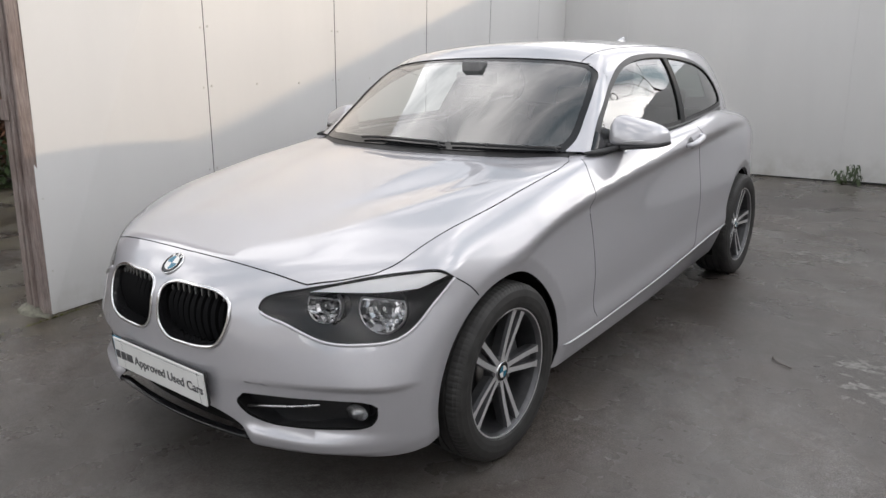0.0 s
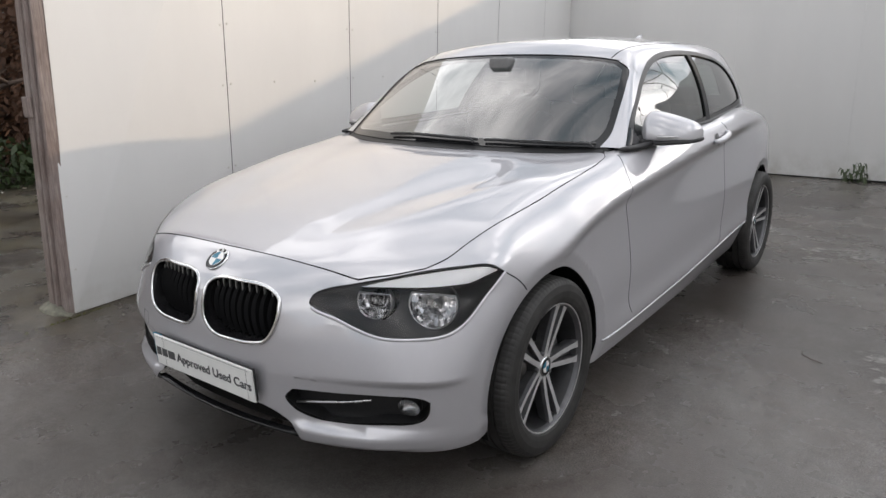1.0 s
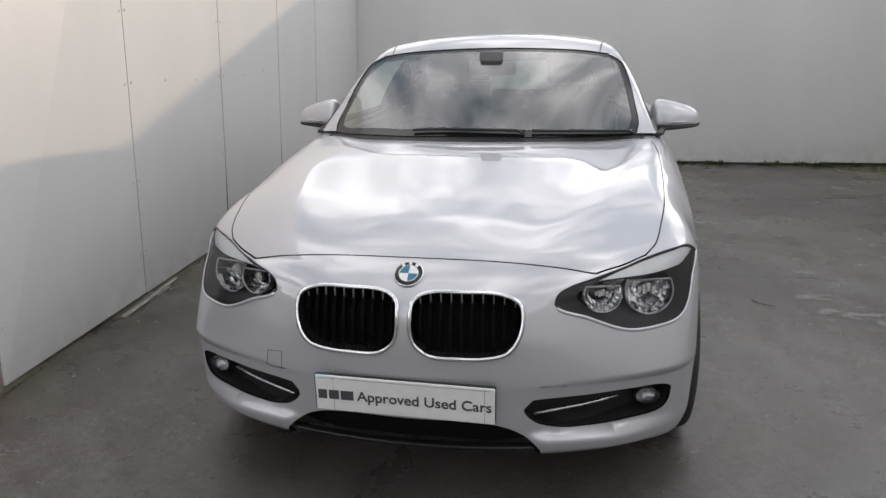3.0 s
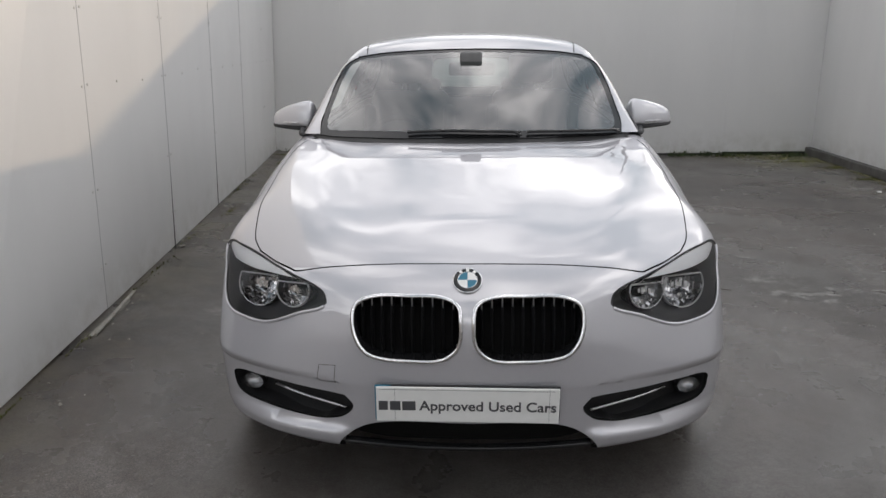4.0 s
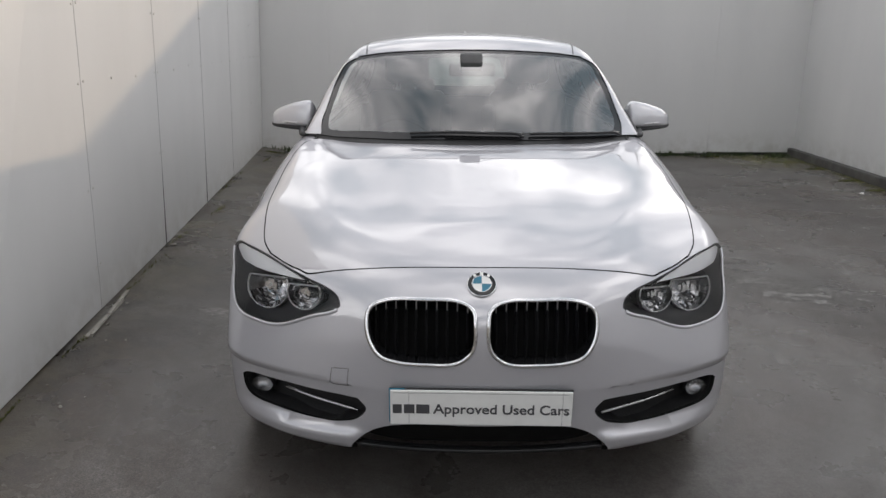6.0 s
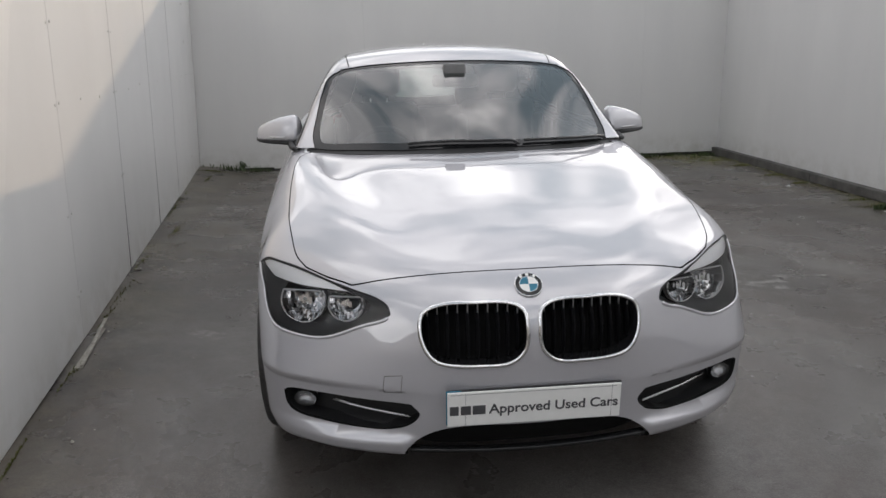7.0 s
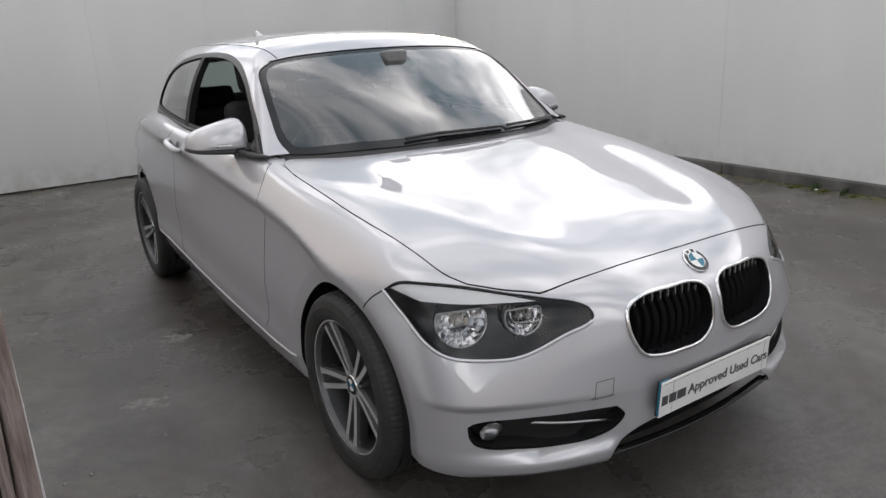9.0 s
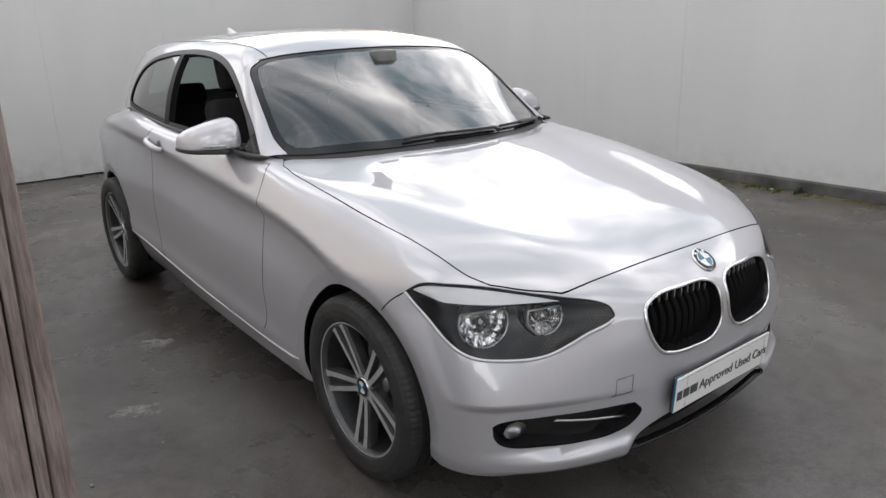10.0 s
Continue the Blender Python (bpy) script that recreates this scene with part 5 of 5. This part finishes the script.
slab("cabin_floor", -.72, .72, .45, 3.1, .26, .34, VOID, bevel=.01)
slab("bulkhead", -.68, .68, .44, .52, .30, .93, VOID, bevel=.01)
v, f = [], []
for i, x in enumerate(np.linspace(-.70, .70, 29)):
    for y, z in ((.50 + .50 * x * x, .950), (.62 + .40 * x * x, .962), (.78 + .3 * x * x, .968 + .020 * math.exp(-((x + .36) / .14) ** 2)), (.93, .945 + .022 * math.exp(-((x + .36) / .14) ** 2)), (1.0, .90), (.98, .80), (.90, .62)):
        v.append((x, y, z))
for i in range(28):
    f += [(i * 7 + k, i * 7 + 7 + k, i * 7 + 8 + k, i * 7 + 1 + k) for k in range(6)]
put("dashboard", v, f, DASH, car, smooth=True)
for s in (1, -1):
    slab("door_card", s * .70 - .03, s * .70 + .03, .68, 2.45, .32, .985, DASH, bevel=.02)
    seat = slab("front_seat", s * .36 - .25, s * .36 + .25, 1.18, 1.66, .46, .60, FABRIC, bevel=.05, label="black cloth front seat")
    tilt = pose(s * .36, 1.60, .54, -16, 0, 0)
    slab("backrest", -.23, .23, -.06, .06, 0, .60, FABRIC, seat, .05, tilt)
    slab("headrest", -.13, .13, -.045, .045, .64, .84, FABRIC, seat, .04, tilt)
    for dx in (-.05, .05):
        tube("headrest_rod", [tuple(tilt @ Vector((dx, 0, z))) for z in (.56, .66)], .006, CHROME, seat, sides=6)
    slab("seat_side", -.27, -.20, -.11, .03, .05, .50, FABRIC, seat, .03, tilt)
    slab("seat_side", .20, .27, -.11, .03, .05, .50, FABRIC, seat, .03, tilt)
bench = slab("rear_bench", -.62, .62, 2.12, 2.55, .45, .60, FABRIC, bevel=.05, label="black cloth rear bench")
bt = pose(0, 2.52, .55, -20)
slab("bench_back", -.62, .62, -.06, .06, 0, .50, FABRIC, bench, .05, bt)
for x in (-.34, .34):
    slab("bench_headrest", x - .12, x + .12, -.04, .04, .50, .63, FABRIC, bench, .035, bt)
slab("parcel_shelf", -.52, .52, 2.72, 3.25, .955, .975, DASH, bevel=.008)
skin("headliner", roof, np.vstack([roof.tri[within(roof.c2, resample(roof_loop, .02, True))]]), LINER, car, depth=.035, lip=0)
w = np.linspace(0, 2 * np.pi, 40, endpoint=False)
st_m = pose(-.36, 1.02, .86, 62, 0, 0)
wheel_rim = tube("steering_wheel", [tuple(st_m @ Vector((.185 * math.cos(a), .185 * math.sin(a), 0))) for a in w], .016, DASH, car, closed=True, sides=10)
slab("steering_boss", -.07, .07, -.06, .05, -.03, .01, DASH, wheel_rim, .02, st_m)
for a, b in (((-.17, .01), (-.05, 0)), ((.17, .01), (.05, 0)), ((0, -.17), (0, -.05))):
    tube("steering_spoke", [tuple(st_m @ Vector((*q, -.008))) for q in (a, b)], .014, DASH, wheel_rim, sides=6)
MIRROR_GREY = plain("warm_grey_plastic", (0.16, 0.16, 0.16), 0.6)
rv = slab("inside_mirror", -.115, .115, -.018, .018, -.032, .032, MIRROR_GREY, bevel=.015, m=pose(0.01, 1.03, 1.262, 8))
slab("mirror_stem", -.050, .060, .985, 1.06, 1.255, 1.345, MIRROR_GREY, rv, .012)


# ---- things lying about the yard ----
rnd = random.Random(7)


def blob(cx, cy, r, stretch=1.0, turn=0.0, n=14, seed=0):
    q = random.Random(seed)
    pts = []
    for k in range(n):
        w = 2 * math.pi * k / n
        d = r * q.uniform(0.45, 1.1)
        x, y = d * math.cos(w) * stretch, d * math.sin(w)
        pts.append((cx + x * math.cos(turn) - y * math.sin(turn), cy + x * math.sin(turn) + y * math.cos(turn)))
    return pts


# pale scuffs on the asphalt: groups of small flakes, each a thin raised patch
scuffs = [(2.0, 1.30, .30, 26), (1.75, 1.55, .14, 10), (.82, 3.85, .22, 16), (1.33, 3.4, .24, 18), (1.18, 3.15, .12, 10), (-1.05, 1.56, .08, 7), (-1.32, .93, .09, 6), (2.8, 4.35, .12, 4), (3.75, 4.3, .12, 4), (-.75, .25, .07, 3), (1.9, 2.0, .06, 2)]
v, f = [], []
for i, (cx, cy, spread, count) in enumerate(scuffs):
    q = random.Random(100 + i)
    for k in range(count * 4):
        x, y = cx + q.gauss(0, spread * .5), cy + q.gauss(0, spread * .28)
        ring = blob(x, y, q.uniform(.004, .018) * (1 if k % 5 else 1.7), q.uniform(1.0, 2.4), q.uniform(-.5, .5), seed=1000 + i * 200 + k)
        b = len(v)
        v += [(px, py, float(ground_z(np.array(px), np.array(py))) + .0012) for px, py in ring]
        f.append(tuple(range(b, b + len(ring))))
tagged(put("asphalt_scuffs", v, f, CHALK), "pale scuffed flakes on the dark asphalt", "scuff", kind="stuff")

# grit along the foot of the walls and under the hedge
v, f = [], []


def pebble(x, y, r, q):
    b = len(v)
    z0 = float(ground_z(np.array(x), np.array(y))) if abs(x) < 6 else 0
    for dz, rr, m in ((0, 1.0, 5), (r * q.uniform(.5, 1.0), .6, 5)):
        for k in range(m):
            w = 2 * math.pi * k / m + q.random()
            v.append((x + r * rr * math.cos(w), y + r * rr * math.sin(w), z0 + dz))
    for k in range(5):
        f.append((b + k, b + (k + 1) % 5, b + 5 + (k + 1) % 5, b + 5 + k))
    f.append(tuple(range(b + 5, b + 10)))


q = random.Random(3)
for _ in range(170):
    u = q.random()
    if u < .35:
        y = q.uniform(-.3, 6.3)
        x = -1.755 - .118 * y + abs(q.gauss(0, .12)) + .02
    elif u < .6:
        x, y = q.uniform(-2.4, 4.1), 6.52 - abs(q.gauss(0, .10))
    elif u < .8:
        x, y = 4.17 - abs(q.gauss(0, .12)), q.uniform(-1, 6.4)
    else:
        x, y = q.uniform(-2.3, 4), q.uniform(-2.0, 6.3)
    pebble(x, y, q.uniform(.002, .009), q)
tagged(put("grit", v, f, DEBRIS), "loose grit and litter along the walls", "grit", kind="stuff")


def tuft_field(name, label, spots, mat, size, count, seed, cat):
    q = random.Random(seed)
    v, f = [], []
    for cx, cy, spread in spots:
        along = cx < -1.5 and cy < 5.9
        for _ in range(count // 3 if along else count):
            x, y = cx + abs(q.gauss(0, .014)) if along else cx + q.gauss(0, spread), min(cy + q.gauss(0, spread * (2.0 if along else .25)), 6.53)
            h, w, a = size * q.uniform(.4, 1.3), size * q.uniform(.08, .22), q.uniform(0, 6.28)
            lean = size * q.uniform(-.5, .5)
            b = len(v)
            x = max(x, -1.748 - .118 * y)
            g = float(ground_z(np.array(x), np.array(y)))
            v += [(x - w * math.cos(a), y - w * math.sin(a), g), (x + w * math.cos(a), y + w * math.sin(a), g), (x + w * .7 * math.cos(a) + lean * .4, y + w * .7 * math.sin(a) - abs(lean) * .3, g + h * .6), (x + lean, y - abs(lean) * .5, g + h)]
            f += [(b, b + 1, b + 2), (b, b + 2, b + 3)]
    return tagged(put(name, v, f, mat), label, cat, kind="stuff")


tuft_field("grass_tufts", "low grass tufts along the foot of the wall", [(2.65, 6.49, .09), (2.95, 6.49, .10), (3.2, 6.48, .07), (3.6, 6.49, .12), (-2.1, 6.48, .16), (-1.8, 6.49, .08), (2.0, 6.5, .12), (1.5, 6.5, .10), (4.0, 6.4, .12), (4.02, 3.0, .05), (4.04, 2.7, .04), (4.12, 1.2, .03), (4.12, .95, .03)], LEAF, .055, 60, 11, "grass")
tuft_field("moss_cushions", "green moss cushions in the yard's corner", [(3.9, 5.95, .16), (3.7, 6.2, .2), (4.05, 5.5, .08), (3.3, 6.4, .2), (-2.3, 6.2, .08), (-2.25, 5.6, .06), (-2.0, 3.1, .05), (-1.88, 1.05, .06), (-1.93, 1.45, .07), (-2.0, 2.15, .05), (-2.22, 3.9, .12), (-2.28, 4.4, .12), (-1.80, .35, .05), (4.05, 3.1, .10), (4.06, 2.8, .08), (4.06, 3.4, .07), (4.10, 1.35, .05), (4.09, 1.1, .06), (4.10, .85, .05), (4.05, 4.3, .05), (4.06, 4.8, .06), (-1.88, -.40, .04), (-1.93, -.38, .05), (-1.80, -.34, .04)], MOSS, .016, 220, 12, "moss")


def weed(name, at, height, stems, seed, label, spread=.13):
    """A small broad-leaved weed: stems with drooping pointed leaves."""
    q = random.Random(seed)
    root = thing(name, label, "plant", at=at)
    for k in range(stems):
        a = q.uniform(0, 6.28)
        hh = height * q.uniform(.55, 1.0)
        r = spread * q.uniform(.4, 1)
        pts = [(r * u * math.cos(a), min(r * u * math.sin(a), .03), hh * (u - .25 * u * u) / .75) for u in np.linspace(0, 1, 6)]
        stem = tube("stem", pts, [.004 * (1 - .6 * u) for u in np.linspace(0, 1, 6)], LEAF, root, sides=5)
        for m in range(5):
            u = .35 + .65 * m / 4
            i = int(u * 5)
            b = Vector(pts[i])
            la = a + q.uniform(-1.6, 1.6)
            ln, wd = q.uniform(.04, .075), q.uniform(.008, .015)
            dx, dy = math.cos(la), math.sin(la)
            vv = []
            for t_, w_, dz in ((0, .1, 0), (.35, 1, .01), (.7, .8, -.012), (1, .02, -.045)):
                c = b + Vector((dx * ln * t_, min(dy * ln * t_, .03), dz * (1 + q.random())))
                vv += [c + Vector((-dy * wd * w_, dx * wd * w_ * .4, 0)), c + Vector((0, 0, -.004)), c - Vector((-dy * wd * w_, dx * wd * w_ * .4, 0))]
            ff = [(j * 3 + i2, j * 3 + i2 + 1, j * 3 + i2 + 4, j * 3 + i2 + 3) for j in range(3) for i2 in range(2)]
            put("leaf", vv, ff, LEAF, stem)
    return root


weed("weed", (1.02, 6.47, 0.0), .22, 5, 5, "leafy green weed growing at the foot of the wall", .17)
weed("weed", (.86, 6.49, 0.0), .15, 4, 6, "small leafy weed at the foot of the wall", .10)
weed("weed", (-2.02, 6.47, 0.0), .12, 4, 8, "small dusty weed at the foot of the wall", .10)

# broken batten by the panelled wall
lath = thing("broken_lath", "splintered pale lath lying against the wall's foot", "board")
for k, (x0, y0, x1, y1, w_) in enumerate(((-1.785, .43, -1.825, .92, .011), (-1.765, .45, -1.81, .74, .008), (-1.80, .70, -1.855, 1.05, .009))):
    bm = bmesh.new()
    L = math.hypot(x1 - x0, y1 - y0)
    box(bm, -L / 2, L / 2, -w_, w_, 0, .010, bevel=.002, seg=1)
    for vert in bm.verts:
        vert.co.y += .004 * math.sin(vert.co.x * 31 + k)
    o = part("splinter", bm, DEBRIS, lath)
    o.matrix_local = pose((x0 + x1) / 2, (y0 + y1) / 2, .072 + .004 * k, 8, 0, math.degrees(math.atan2(y1 - y0, x1 - x0)))

tw = [(1.40, 1.42), (1.41, 1.38), (1.45, 1.345), (1.50, 1.325)]
tagged(tube("twig", [(x, y, .006 + float(ground_z(np.array(x), np.array(y)))) for x, y in tw], .0022, BARK, sides=5), "thin dry twig lying on the asphalt", "twig")


# ---- beyond the open end: a ragged hedge with ivy-grown trunks ----
def leaf_cloud(name, label, lumps, mat, size, seed, cat, parent=None):
    q = random.Random(seed)
    v, f = [], []
    for cx, cy, cz, rx, ry, rz, count in lumps:
        for _ in range(count):
            while True:
                a, b, c = q.uniform(-1, 1), q.uniform(-1, 1), q.uniform(-1, 1)
                if .25 < a * a + b * b + c * c < 1:
                    break
            p = Vector((cx + a * rx, cy + b * ry, max(cz + c * rz, .01)))
            t1 = Vector((q.gauss(0, 1), q.gauss(0, 1), q.gauss(0, 1))).normalized()
            t2 = t1.orthogonal().normalized()
            s_ = size * q.uniform(.5, 1.4)
            k = len(v)
            v += [p - t1 * s_, p + t2 * s_ * .45, p + t1 * s_, p - t2 * s_ * .45]
            f += [(k, k + 1, k + 2, k + 3)]
    o = put(name, v, f, mat, parent, label="" if parent else label)
    return o if parent else tagged(o, label, cat, kind="stuff")


lumps, rust, brown = [], [], []
for k in range(13):
    y = -2.4 + k * .75
    lumps.append((-6.95 - .2 * math.sin(k * 2.1), y, .25, .35, .55, .32, 420))
    rust.append((-7.3 - .2 * math.sin(k), y + .2, 1.5, .5, .6, 1.4, 1700))
    brown.append((-7.9 - .2 * math.sin(k), y, 1.9, .45, .7, 2.0, 1500))
leaf_cloud("hedge", "low green hedge with dead leaves at the yard's edge", lumps, IVY, .055, 21, "hedge")
leaf_cloud("thicket", "dense dark brown thicket of twigs behind the hedge", brown, BARK, .11, 23, "thicket")
leaf_cloud("hedge", "tall russet winter hedge behind the green one", rust, RUST, .05, 22, "hedge")
v, f = [], []
q = random.Random(9)
for _ in range(160):
    pebble(-6.35 + q.gauss(0, .15), q.uniform(-2, 6), q.uniform(.01, .025), q)
tagged(put("fallen_leaves", v, f, DEBRIS), "pale fallen leaves along the hedge", "leaves", kind="stuff")


def trunk_tree(at, height, seed, label):
    q = random.Random(seed)
    root = thing("tree", label, "tree", at=at)

    def limb(p0, d, length, r, depth):
        n = 7
        pts, p, dd = [], Vector(p0), Vector(d).normalized()
        for i in range(n):
            pts.append(tuple(p))
            dd = (dd + Vector((q.gauss(0, .12), q.gauss(0, .12), q.gauss(.04, .08)))).normalized()
            p = p + dd * length / (n - 1)
        tube("trunk" if depth == 0 else "branch", pts, [r * (1 - .75 * i / (n - 1)) for i in range(n)], BARK, root, sides=8 if depth == 0 else 5)
        if depth < 3:
            for _ in range(5 if depth == 0 else 3):
                i = q.randint(2, n - 1)
                side_ = Vector((q.gauss(0, 1), q.gauss(0, 1), q.uniform(.2, .9)))
                limb(pts[i], side_, length * q.uniform(.35, .6), r * (1 - .75 * i / (n - 1)) * .7, depth + 1)

    limb((0, 0, -.05), (.03, .02, 1), height, .14, 0)
    leaf_cloud("ivy", "", [(0, 0, z, .28, .28, .5, 240) for z in np.arange(.4, height * .6, .6)], IVY, .05, seed, "", root)


trunk_tree((-7.5, 2.9, 0), 3.0, 31, "bare tree with an ivy-grown trunk")
trunk_tree((-7.6, 0.9, 0), 2.8, 32, "bare tree with an ivy-grown trunk")
trunk_tree((6.3, 20.0, 0), 9.5, 33, "tall bare tree behind the yard, ivy on its trunk")


# small litter by the kerb and a crumbling concrete lump at the post's foot
def scrap(at, size, seed, mat, label):
    q = random.Random(seed)
    v, f = [], []
    n = 7
    for k in (0, 1):
        for i in range(n):
            w = 2 * math.pi * i / n
            r = size * q.uniform(.55, 1.1)
            v.append((r * math.cos(w), r * .7 * math.sin(w), (.004 if k else .0) + size * q.uniform(0, .35)))
    f = [tuple(range(n))[::-1], tuple(range(n, 2 * n))] + [(i, (i + 1) % n, n + (i + 1) % n, n + i) for i in range(n)]
    o = tagged(put("litter_scrap", v, f, mat), label, "litter", "scraps along the walls")
    o.location = (at[0], at[1], float(ground_z(np.array(at[0]), np.array(at[1]))) + .001)
    return o


scrap((3.834, 4.149), .032, 1, WHITE, "crumpled white scrap lying by the kerb board")
scrap((3.875, 4.20), .026, 2, BLACK, "crumpled black scrap lying by the kerb board")
scrap((3.787, 3.186), .030, 3, DEBRIS, "crumpled grey scrap lying by the kerb board")
scrap((3.97, 2.90), .020, 4, WHITE, "small white scrap lying by the kerb board")
scrap((3.93, 2.25), .030, 5, DEBRIS, "torn grey scrap lying by the kerb board")
scrap((4.10, 1.17), .024, 6, WHITE, "small white scrap lying by the kerb board")
scrap((-1.965, 1.99), .030, 7, DEBRIS, "pale broken chip lying at the foot of the wall")

v, f = [], []
q = random.Random(17)
rows_, cols_ = 6, 14
for j in range(rows_):
    u = j / (rows_ - 1)
    for i in range(cols_):
        w = 2 * math.pi * i / cols_
        r = (1 - u ** 2.2) * q.uniform(.82, 1.12) + .02
        x, y = -1.845 + .125 * r * math.cos(w), -.405 + .075 * r * math.sin(w)
        v.append((x, y, float(ground_z(np.array(x), np.array(y))) - .004 + .045 * u * q.uniform(.85, 1.1)))
f = [(j * cols_ + i, j * cols_ + (i + 1) % cols_, (j + 1) * cols_ + (i + 1) % cols_, (j + 1) * cols_ + i) for j in range(rows_ - 1) for i in range(cols_)]
f.append(tuple(range((rows_ - 1) * cols_, rows_ * cols_)))
tagged(put("concrete_lump", v, f, plain("mossy_concrete", (0.17, 0.165, 0.13), 0.9, var=0.45, scale=25.0, bump=0.004), smooth=True), "low mossy concrete lump at the foot of the timber post", "concrete")
